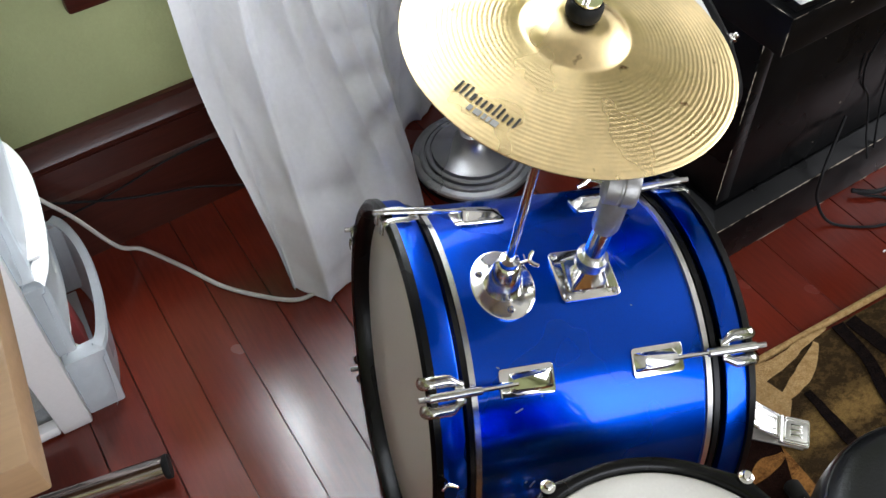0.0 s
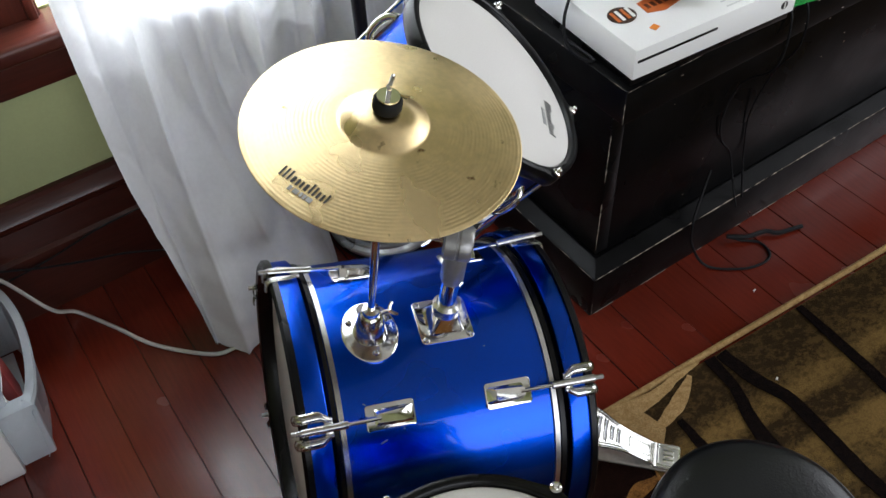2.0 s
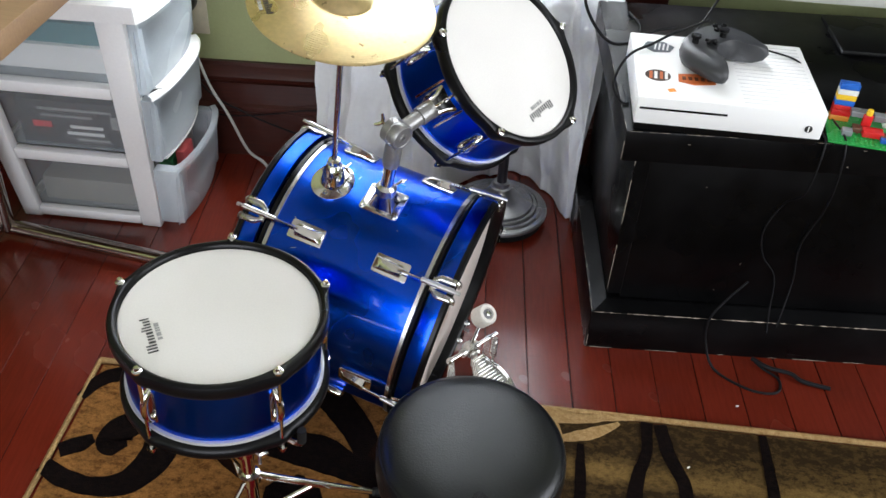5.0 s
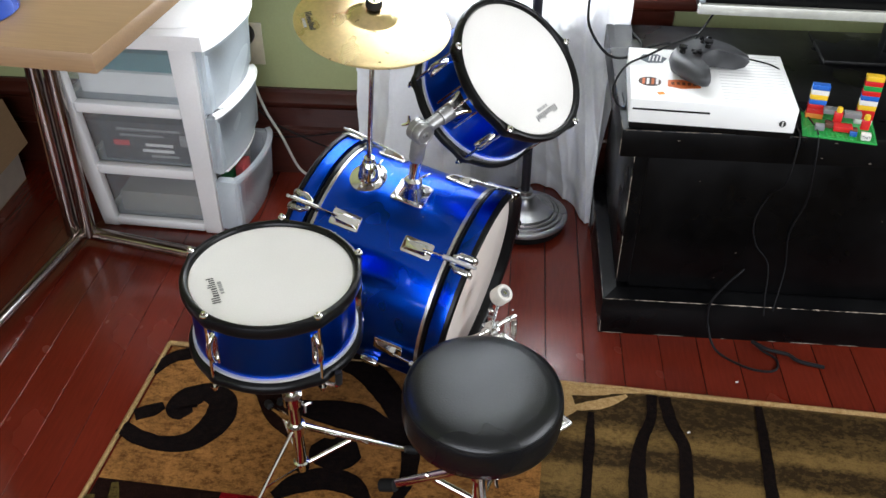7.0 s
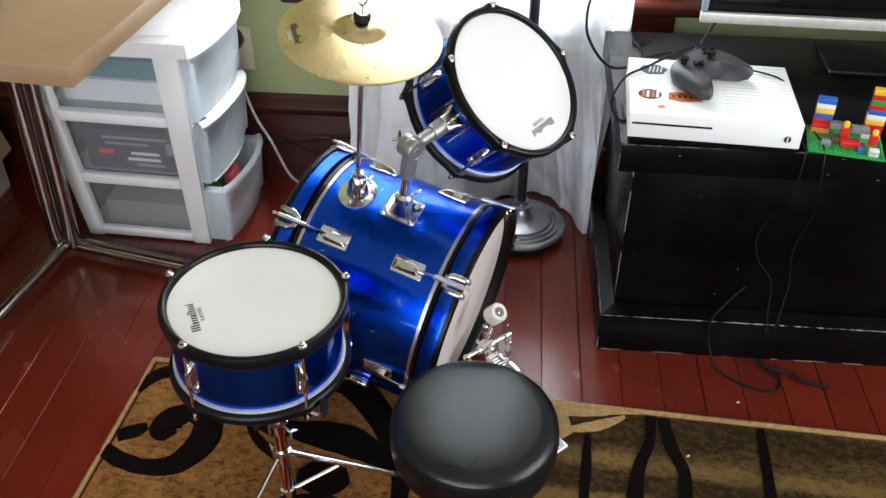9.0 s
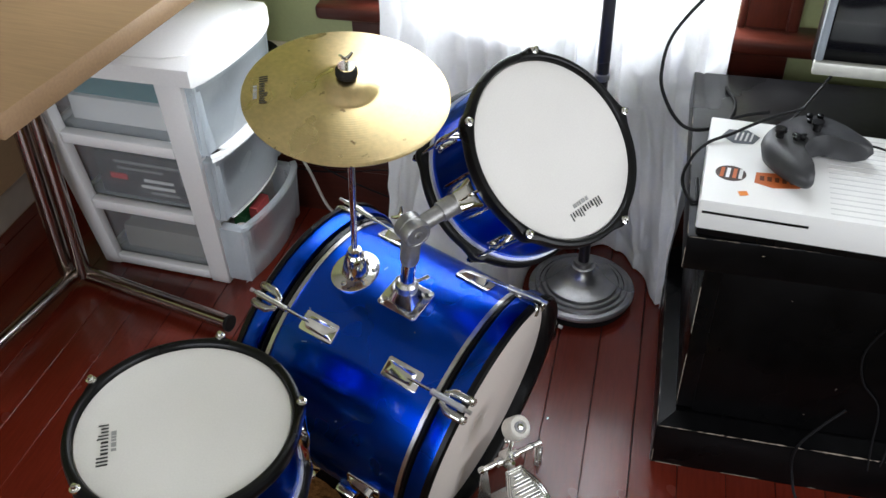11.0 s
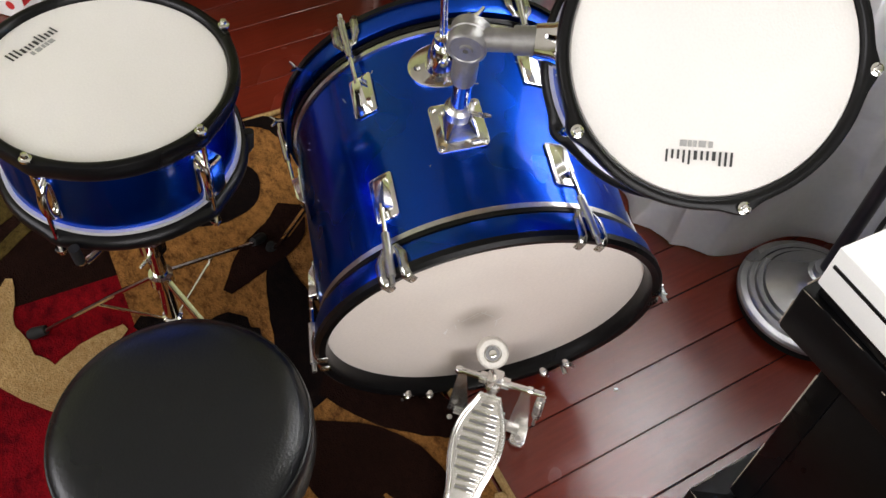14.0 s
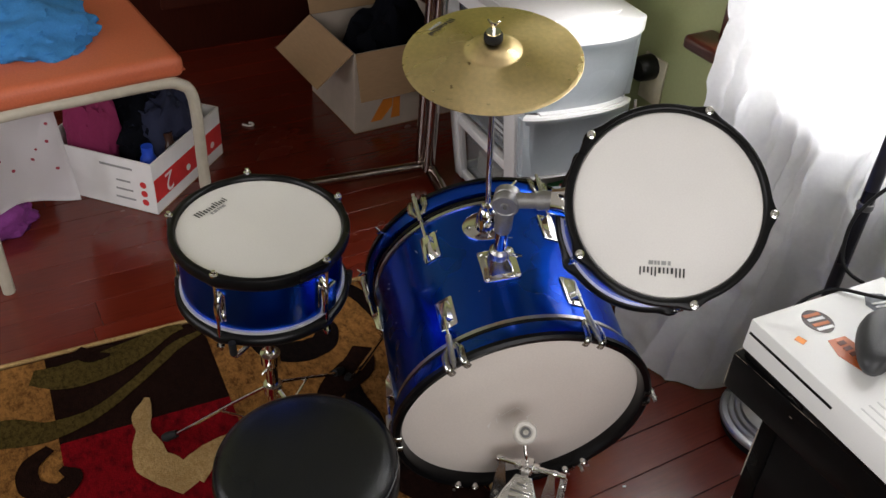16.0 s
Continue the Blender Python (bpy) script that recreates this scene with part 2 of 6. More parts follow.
def tube(pts, r, seg=10, bm=None, m=None, flat=1.0):
    """A round (or flattened) bar along the points; r may be a list."""
    b = bmesh.new()
    pts = [Vector(p) for p in pts]
    rs = r if isinstance(r, (list, tuple)) else [r] * len(pts)
    side, rings = None, []
    for i, p in enumerate(pts):
        way = (pts[min(i + 1, len(pts) - 1)] - pts[max(i - 1, 0)]).normalized()
        if side is None:
            side = way.orthogonal().normalized()
        side = (side - side.dot(way) * way).normalized()
        up = way.cross(side)
        rings.append([b.verts.new(p + rs[i] * (math.cos(a) * side + flat * math.sin(a) * up)) for a in [2 * math.pi * k / seg for k in range(seg)]])
    for p, q in zip(rings, rings[1:]):
        for k in range(seg):
            j = (k + 1) % seg
            b.faces.new((p[k], p[j], q[j], q[k]))
    b.faces.new(rings[0][::-1]), b.faces.new(rings[-1])
    if m:
        moved(b, m)
    return join(bm, b)


def sheet(outline, z0, z1, bm=None, m=None, bevel=0.0):
    """A flat outline of (x, y) given a thickness."""
    b = bmesh.new()
    f = b.faces.new([b.verts.new((x, y, z0)) for x, y in outline])
    g = bmesh.ops.extrude_face_region(b, geom=[f])
    bmesh.ops.translate(b, vec=(0, 0, z1 - z0), verts=[v for v in g["geom"] if isinstance(v, bmesh.types.BMVert)])
    if bevel:
        top = [e for e in b.edges if all(abs(v.co.z - z1) < 1e-6 for v in e.verts)]
        bmesh.ops.bevel(b, geom=top, offset=bevel, segments=2, affect="EDGES", profile=0.5)
    if m:
        moved(b, m)
    return join(bm, b)


def rounded(w, h, r, n=5):
    out = []
    for cx, cy, a0 in ((w / 2 - r, h / 2 - r, 0), (r - w / 2, h / 2 - r, 90), (r - w / 2, r - h / 2, 180), (w / 2 - r, r - h / 2, 270)):
        out += [(cx + r * math.cos(radians(a0 + 90 * k / n)), cy + r * math.sin(radians(a0 + 90 * k / n))) for k in range(n + 1)]
    return out


def axis_pose(at, z, x=None):
    """A pose at a point whose own z looks along z, and x as near as can be along x."""
    z = Vector(z).normalized()
    x = Vector(x) if x else z.orthogonal()
    y = z.cross(x).normalized()
    x = y.cross(z)
    m = Matrix((x, y, z)).transposed().to_4x4()
    return Matrix.Translation(Vector(at)) @ m


# ---- room ----
XW, XE, YS, YN, ZC = -2.30, 2.05, -2.95, 0.63, 2.5
THICK = 0.14


def wall(name, along, face, out, lo, hi, hole, label):
    """A wall on the line along = x or y, its inner face at face, with one window opening (lo, hi, sill, head)."""
    a0, a1, z0, z1 = hole if hole else (None,) * 4
    bits = [(lo, hi, 0, ZC)] if not hole else [(lo, a0, 0, ZC), (a1, hi, 0, ZC), (a0, a1, 0, z0), (a0, a1, z1, ZC)]
    bm = None
    for p, q, b, t in bits:
        size = (q - p, THICK, t - b) if along == "x" else (THICK, q - p, t - b)
        mid = face + out * THICK / 2
        bm = box(size, ((p + q) / 2, mid, (b + t) / 2) if along == "x" else (mid, (p + q) / 2, (b + t) / 2), bm=bm)
    return solo(name, bm, WALL, label, "wall", kind="structure")


WIN = (-0.60, 0.055, 0.56, 1.95)
wall("wall_north", "x", YN, 1, XW, XE, WIN, "olive green painted wall with a curtained window")
wall("wall_south", "x", YS, -1, XW, XE, (-1.9, 0.5, 0.6, 2.2), "olive green painted wall with an assumed opening for fill light")
wall("wall_east", "y", XE, 1, YS - THICK, YN + THICK, (-2.1, -0.1, 0.6, 2.2), "olive green painted wall with an assumed side opening for fill light")
wall("wall_west", "y", XW, -1, YS - THICK, YN + THICK, None, "olive green painted wall behind the dark panelling")
solo("ceiling", box((XE - XW + 0.28, YN - YS + 0.28, 0.1), ((XE + XW) / 2, (YN + YS) / 2, ZC + 0.05)), PLASTER, "plain grey-beige plaster ceiling", "ceiling", kind="structure")

# dark moulded baseboard: plinth, bead, cap
base = thing("baseboard", (0, 0, 0), 0, "tall dark reddish wooden baseboard with a moulded cap", "baseboard", kind="structure")
prof = [(0.0, 0.0), (0.024, 0.0), (0.024, 0.125), (0.03, 0.13), (0.03, 0.142), (0.022, 0.148), (0.018, 0.20), (0.028, 0.212), (0.03, 0.222), (0.024, 0.232), (0.012, 0.243), (0.010, 0.252), (0.0, 0.252)]


def moulding(p, q, inward):
    b = bmesh.new()
    rows = [[b.verts.new((x + inward[0] * d, y + inward[1] * d, z)) for d, z in prof] for x, y in (p, q)]
    for k in range(len(prof) - 1):
        b.faces.new((rows[0][k], rows[0][k + 1], rows[1][k + 1], rows[1][k]))
    b.faces.new(rows[0][::-1]), b.faces.new(rows[1])
    return b


part("board", moulding((XW, YN), (XE, YN), (0, -1)), DARKWOOD, base, smooth=25)
part("board", moulding((XW, YS), (XE, YS), (0, 1)), DARKWOOD, base, smooth=25)
part("board", moulding((XE, YS + 0.04), (XE, YN - 0.04), (-1, 0)), DARKWOOD, base, smooth=25)

# north window: casing, stool, apron, sash, glass
w = thing("window_north", (0, YN, 0), 0, "dark wooden window with moulded casing and deep sill", "window", kind="structure")
x0, x1, z0, z1 = WIN
for x, s in ((x0, -1), (x1, 1)):
    bm = box((0.115, 0.022, z1 - z0 + 0.02), (x + s * 0.0575, -0.012, (z0 + z1) / 2), 0.004)
    box((0.022, 0.034, z1 - z0 + 0.02), (x + s * 0.104, -0.018, (z0 + z1) / 2), 0.006, bm=bm)
    box((0.016, 0.03, z1 - z0 + 0.02), (x + s * 0.012, -0.016, (z0 + z1) / 2), 0.006, bm=bm)
    part("casing", bm, DARKWOOD_UP, w)
part("head_casing", box((x1 - x0 + 0.24, 0.026, 0.12), ((x0 + x1) / 2, -0.014, z1 + 0.07), 0.005), DARKWOOD, w)
part("window_sill", box((x1 - x0 + 0.39, 0.082, 0.032), ((x0 + x1) / 2 + 0.03, -0.042, z0 - 0.016), 0.010, 3), DARKWOOD, w)
bm = box((x1 - x0 + 0.22, 0.022, 0.085), ((x0 + x1) / 2, -0.012, z0 - 0.075), 0.006)
box((x1 - x0 + 0.20, 0.032, 0.02), ((x0 + x1) / 2, -0.017, z0 - 0.045), 0.006, bm=bm)
part("apron", bm, DARKWOOD, w)
for a, b, c, d in ((x0, x0 + 0.05, z0, z1), (x1 - 0.05, x1, z0, z1), (x0 + 0.05, x1 - 0.05, z0, z0 + 0.07), (x0 + 0.05, x1 - 0.05, z1 - 0.06, z1), (x0 + 0.05, x1 - 0.05, 1.22, 1.27)):
    part("sash_bar", box((b - a, 0.035, d - c), ((a + b) / 2, 0.105, (c + d) / 2), 0.004), WHITE, w, "white painted sash bar")

# assumed windows, unseen behind the camera's path, added to frame the fill lamps
for nm, m0, wid, zm, tall in (("assumed_window_south", pose(-0.7, YS, 0, 0, 0, 180), 2.4, 1.4, 1.6), ("assumed_window_east", pose(XE, -1.1, 0, 0, 0, -90), 2.0, 1.4, 1.6)):
    w2 = thing(nm, label="assumed dark wooden window frame added around a fill lamp", category="window", kind="structure")
    w2.matrix_basis = m0
    for s in (-1, 1):
        part("casing", box((0.11, 0.03, tall - 0.01), (s * (wid / 2 + 0.055), -0.016, zm), 0.006), DARKWOOD_UP, w2)
        part("sash_bar", box((0.05, 0.035, tall), (s * (wid / 2 - 0.025), 0.11, zm), 0.004), WHITE, w2)
    for z in (zm - tall / 2 - 0.06, zm + tall / 2 + 0.06):
        part("rail", box((wid + 0.3, 0.04, 0.12), (0, -0.021, z), 0.006), DARKWOOD, w2)
    part("sash_bar", box((wid - 0.1, 0.035, 0.05), (0, 0.11, zm), 0.004), WHITE, w2)

# dark panelling along the west side
pan = thing("panelled_wainscot", (XW, 0, 0), 0, "dark reddish wooden panelling along the wall", "panelling", kind="structure")
part("board", box((0.03, 3.4, 1.0), (0.016, -1.15, 0.5), 0.004), DARKWOOD_UP, pan)
for y in (-1.9, -1.25, -0.6, 0.05):
    part("panel", box((0.016, 0.5, 0.62), (0.038, y, 0.46), 0.008), DARKWOOD_UP, pan)

# ---- stand for the television ----
st = thing("tv_stand", (0, 0, 0), 0, "long low black painted wooden media stand with chipped edges", "tv stand")
bm = box((1.55, 0.50, 0.098), (0.775, 0.252, 0.049), 0.003)
part("plinth", bm, BLACK, st)
b = bmesh.new()
lo = [(0.004, 0.004), (1.546, 0.004), (1.546, 0.5), (0.004, 0.5)]
hi = [(0.03, 0.034), (1.52, 0.034), (1.52, 0.5), (0.03, 0.5)]
va = [b.verts.new((x, y, 0.0985)) for x, y in lo]
vb = [b.verts.new((x, y, 0.107)) for x, y in hi]
for k in range(4):
    b.faces.new((va[k], va[(k + 1) % 4], vb[(k + 1) % 4], vb[k]))
b.faces.new(vb), b.faces.new(va[::-1])
part("moulding", b, BLACK, st, smooth=0)
part("front_panel", box((1.44, 0.02, 0.36), (0.775, 0.046, 0.29), 0.002), BLACK, st)
for x in (0.042, 1.508):
    part("side_panel", box((0.028, 0.466, 0.346), (x, 0.267, 0.292), 0.003), BLACK, st)
part("top", box((1.57, 0.50, 0.06), (0.775, 0.228, 0.494), 0.004), BLACK, st)


def chips(p, q, seed, wide, out, cover):
    """Bare wood showing where paint has worn off an edge: short uneven slivers along a line."""
    r2, p, q = random.Random(seed), Vector(p), Vector(q)
    length, t, n = (q - p).length, 0.0, 0
    way = (q - p).normalized()
    outv = Vector(out)
    side = way.cross(outv).normalized()
    while t < length:
        ln = r2.uniform(0.008, 0.20) * cover
        end = min(length, t + ln)
        if end - t > 0.004:
            b = bmesh.new()
            k = max(2, int((end - t) / 0.006))
            rows = []
            for i in range(k + 1):
                c = p + way * (t + (end - t) * i / k)
                h = wide * (0.15 + 0.7 * r2.random() ** 1.5) * (0.2 if i in (0, k) else 1)
                rows.append([b.verts.new(c + outv * d + side * e) for d, e in ((0.0006, -h), (0.0014, 0), (0.0006, h), (-0.001, 0))])
            for a, c in zip(rows, rows[1:]):
                for j in range(4):
                    b.faces.new((a[j], a[(j + 1) % 4], c[(j + 1) % 4], c[j]))
            b.faces.new(rows[0]), b.faces.new(rows[-1][::-1])
            part("chipped_edge", b, RAW, st, "bare wood along a worn edge", 0)
        t = end + r2.uniform(0.004, 0.12) * (1.2 - cover)


D2 = 0.7071
chips((0.002, 0.0035, 0.0965), (1.5, 0.0035, 0.0965), 3, 0.0016, (0, -D2, D2), 1.05)
chips((0.003, 0.002, 0.004), (0.003, 0.002, 0.095), 4, 0.0014, (-D2, -D2, 0), 0.6)
chips((0.01, 0.002, 0.003), (1.4, 0.002, 0.003), 5, 0.0011, (0, -D2, 0), 0.35)
chips((0.029, 0.036, 0.13), (0.029, 0.034, 0.45), 6, 0.0013, (-D2, -D2, 0), 0.7)
chips((-0.008, -0.021, 0.522), (1.4, -0.021, 0.522), 7, 0.0009, (0, -D2, D2), 0.35)
chips((-0.009, -0.02, 0.467), (-0.009, -0.02, 0.52), 8, 0.0011, (-D2, -D2, 0), 0.7)
chips((-0.009, -0.015, 0.523), (-0.009, 0.45, 0.523), 9, 0.0009, (-D2, 0, D2), 0.3)
chips((0.002, 0.01, 0.0968), (0.002, 0.45, 0.0968), 10, 0.0009, (-D2, 0, D2), 0.3)
rs = random.Random(11)
for k in range(10):
    x, z, a = rs.uniform(0.07, 1.1), rs.uniform(0.14, 0.44), rs.uniform(-1.2, 1.2)
    ln = rs.uniform(0.002, 0.006)
    part("scratch", box((ln, 0.0008, 0.0009), (0, 0, 0), m=pose(x, 0.0358, z, 0, math.degrees(a), 0)), RAW, st, smooth=0)
for k in range(8):
    x, z = rs.uniform(0.02, 1.1), rs.uniform(0.47, 0.515)
    part("scratch", box((rs.uniform(0.002, 0.007), 0.0008, 0.0008), (x, -0.0222, z)), RAW, st, smooth=0)


# ---- drum kit ----
def screw_plate(parent, m, w=0.066, h=0.06):
    """A pressed chrome plate with a raised square boss, four screws and a clamp collar; its z looks out."""
    bm = sheet(rounded(w, h, 0.006), 0, 0.0025, bevel=0.001)
    b = bmesh.new()
    lo = [b.verts.new((x, y, 0.0025)) for x, y in rounded(w * 0.66, h * 0.66, 0.003, 2)]
    hi = [b.verts.new((x, y, 0.024)) for x, y in rounded(w * 0.42, h * 0.42, 0.006, 2)]
    n = len(lo)
    for k in range(n):
        b.faces.new((lo[k], lo[(k + 1) % n], hi[(k + 1) % n], hi[k]))
    b.faces.new(hi)
    join(bm, b)
    plate = part("mount_plate", moved(bm, m), CHROME, parent, "pressed chrome plate with a raised boss", 30)
    for sx in (-1, 1):
        for sy in (-1, 1):
            part("screw", lathe([(0.0, 0.0055), (0.0025, 0.005), (0.0042, 0.0025)], 10, m=m @ pose(sx * w * 0.41, sy * h * 0.41, 0)), STEEL, plate)
    return plate


def wing_bolt(parent, m, s=1.0):
    bm = tube([(0, 0, 0), (0, 0, 0.018 * s)], 0.003 * s, 8)
    for k in (-1, 1):
        tube([(0, 0, 0.015 * s), (k * 0.006 * s, 0, 0.019 * s), (k * 0.011 * s, 0, 0.025 * s)], [0.0032 * s, 0.003 * s, 0.0022 * s], 8, bm=bm)
    return part("wing_bolt", moved(bm, m), CHROME, parent)


def wordmark(parent, m, length):
    """A maker's word shown as plain bars, and a paler thin line under it. x runs along the word."""
    bm, x = None, 0.0
    for wide, tall in ((0.034, 0.20), (0.034, 0.20), (0.034, 0.20), (0.05, 0.13), (0.034, 0.13), (0.034, 0.13), (0.05, 0.13), (0.03, 0.20), (0.03, 0.18), (0.034, 0.13), (0.034, 0.13), (0.03, 0.18)):
        bm = sheet([(x * length, 0), ((x + wide) * length, 0), ((x + wide) * length, tall * length), (x * length, tall * length)], 0, 0.0004, bm=bm, m=pose(0, -0.1 * length, 0))
        x += wide + 0.048
    mark = part("wordmark", moved(bm, m), INK, parent, "black printed bars", 0)
    bm = None
    for a, wide in ((0.30, 0.06), (0.40, 0.10), (0.53, 0.05), (0.60, 0.05), (0.67, 0.1)):
        bm = sheet([(a * length, -0.24 * length), ((a + wide) * length, -0.24 * length), ((a + wide) * length, -0.15 * length), (a * length, -0.15 * length)], 0, 0.0004, bm=bm)
    part("small_print", moved(bm, m), PALEINK, mark, smooth=0)


def small_drum(name, m, R, depth, lug_angles, label, mark, swell=0.0075):
    """A drum with its own z along the axis and the upper head at z = 0."""
    ob = thing(name, label=label, category="drum", group="drums of the kit")
    ob.matrix_basis = m
    part("shell", lathe([(R - 0.001, -0.012), (R - 0.001, -depth + 0.006), (R - 0.008, -depth + 0.006), (R - 0.008, -0.012)], 72, closed=True), BLUE, ob, "glossy metallic blue shell")
    part("head", lathe([(0, 0.0), (R * 0.5, 0.0), (R - 0.003, 0.0), (R, -0.004)], 72), HEAD, ob, "white coated drumhead")
    part("bottom_head", lathe([(0, -depth), (R - 0.003, -depth), (R, -depth + 0.004)], 64), HEAD, ob)

    def ear(a, r):
        """The hoop swells into a gusset round each tension rod; its inner edge stays round."""
        k = min(1.0, max(0.0, (r - R - 0.004) / 0.005))
        return k * sum(swell * math.exp(-(((a - q + math.pi) % (2 * math.pi) - math.pi) / 0.10) ** 2) for q in lug_angles)

    hoop = [(R - 0.0015, -0.001), (R - 0.0005, 0.0045), (R + 0.002, 0.0068), (R + 0.0055, 0.0072), (R + 0.0088, 0.0056), (R + 0.0102, 0.002), (R + 0.0105, -0.007), (R + 0.0085, -0.0135), (R + 0.0045, -0.0175), (R - 0.0005, -0.0185)]
    part("top_hoop", lathe(hoop, 160, closed=True, rim=ear), PLASTIC, ob, "black plastic hoop with swollen ears")
    low = [(r, -depth - 0.7 * z) for r, z in hoop]
    part("bottom_hoop", lathe(low, 160, closed=True, rim=ear), PLASTIC, ob, "black plastic hoop with swollen ears")
    z, t = -depth + 0.0165, 0.0026
    part("trim_ring", lathe([(R - 0.002, z - t), (R + 0.003, z - t), (R + 0.003, z + t), (R - 0.002, z + t)], 96, closed=True), TRIM, ob, "silver trim ring")
    zc = -depth / 2
    for a in lug_angles:
        u = pose(0, 0, 0, 0, 0, math.degrees(a))
        bm = sheet(rounded(0.017, 0.058, 0.006), 0, 0.0022, m=u @ axis_pose((R - 0.0015, 0, zc), (1, 0, 0), (0, 1, 0)))
        lug = part("lug", bm, CHROME, ob, "chrome lug plate")
        bm = tube(smooth_line([(R - 0.003, 0, zc + 0.026), (R + 0.007, 0, zc + 0.018), (R + 0.0105, 0, zc), (R + 0.007, 0, zc - 0.018), (R - 0.003, 0, zc - 0.026)], 4), 0.0052, 10, m=u)
        part("lug_casing", bm, CHROME, lug)
        bm = tube([(R + 0.0105, 0, 0.011), (R + 0.0105, 0, zc + 0.006)], 0.0026, 8, m=u)
        lathe([(0, 0.0165), (0.003, 0.016), (0.0036, 0.0145), (0.0036, 0.0115), (0.0062, 0.0105), (0.0062, 0.008), (0, 0.008)], 12, bm=bm, m=u @ pose(R + 0.0105, 0, 0))
        part("tension_rod", bm, CHROME, lug)
        bm = tube([(R + 0.0105, 0, -depth - 0.011), (R + 0.0105, 0, zc - 0.006)], 0.0026, 8, m=u)
        lathe([(0, -0.02), (0.0036, -0.018), (0.0036, -0.0125), (0.0062, -0.0115), (0.0062, -0.009), (0, -0.009)], 12, bm=bm, m=u @ pose(R + 0.0105, 0, -depth))
        part("tension_rod", bm, CHROME, lug)
    a, b = (m.inverted() @ Vector(p) for p in mark)
    way = Vector((b.x - a.x, b.y - a.y, 0))
    ang = math.degrees(math.atan2(way.y, way.x))
    wordmark(ob, pose(a.x, a.y, 0.0005, 0, 0, ang), way.length)
    return ob


# bass drum: local x runs along its axis to the struck head, which sits lower than the front
BX, BY, BZ, BYAW, BDIP = -0.4254, -0.0872, 0.2355, -17.73, 9.0
bass = thing("bass_drum", (BX, BY, 0), BYAW, "glossy metallic blue bass drum with chrome fittings", "drum", "drums of the kit")
DM = pose(0, 0, BZ, 0, 90 + BDIP, 0)
RS, HALF = 0.2005, 0.178
part("shell", lathe([(RS, -0.134), (RS, 0.134), (RS - 0.008, 0.134), (RS - 0.008, -0.134)], 128, closed=True, m=DM), BLUE, bass, "glossy metallic blue shell with scuffs")
for s, nm, material in ((1, "batter_head", BATTER), (-1, "front_head", HEAD)):
    part(nm, lathe([(0, s * 0.157), (0.1, s * 0.157), (0.196, s * 0.157), (0.2005, s * 0.154), (0.2015, s * 0.146)], 96, m=DM), material, bass, "greyish frosted drumhead" if s > 0 else "white front drumhead")
    part("trim_ring", lathe([(RS - 0.001, s * 0.1245), (RS + 0.0035, s * 0.1255), (RS + 0.0035, s * 0.1315), (RS - 0.001, s * 0.1325)], 128, closed=True, m=DM), STEEL, bass, "brushed silver ring")
    part("gasket", lathe([(RS - 0.002, s * 0.1328), (RS + 0.005, s * 0.133), (RS + 0.006, s * 0.1385), (RS + 0.001, s * 0.1435), (RS - 0.002, s * 0.1435)], 128, closed=True, m=DM), PLASTIC, bass, "black rubber edge of the head")
    hoop = part("hoop", lathe([(RS + 0.002, s * 0.1437), (RS + 0.0105, s * 0.1437), (RS + 0.0115, s * 0.1455), (RS + 0.0115, s * 0.1675), (RS + 0.002, s * 0.1675)], 128, closed=True, m=DM), BLUE, bass, "blue painted wooden hoop")
    part("hoop_edge", lathe([(0.1995, s * 0.1545), (0.200, s * 0.171), (RS + 0.003, s * 0.1770), (RS + 0.011, s * 0.1785), (RS + 0.0155, s * 0.175), (RS + 0.0155, s * 0.168), (RS + 0.006, s * 0.1677), (RS + 0.003, s * 0.1545)], 128, closed=True, m=DM), PLASTIC, hoop, "black rubber hoop lip")


def around(deg, x=0.0, out=0.0):
    """A pose on the bass drum's shell at an angle from the top (to the snare's side: plus); z out, x along the axis."""
    a = radians(180 + deg)
    o = Vector((math.cos(a), math.sin(a), 0))
    at = DM @ Vector(((RS + out) * o.x, (RS + out) * o.y, x))
    r3 = DM.to_3x3()
    return axis_pose(at, r3 @ o, r3 @ Vector((0, 0, 1)))


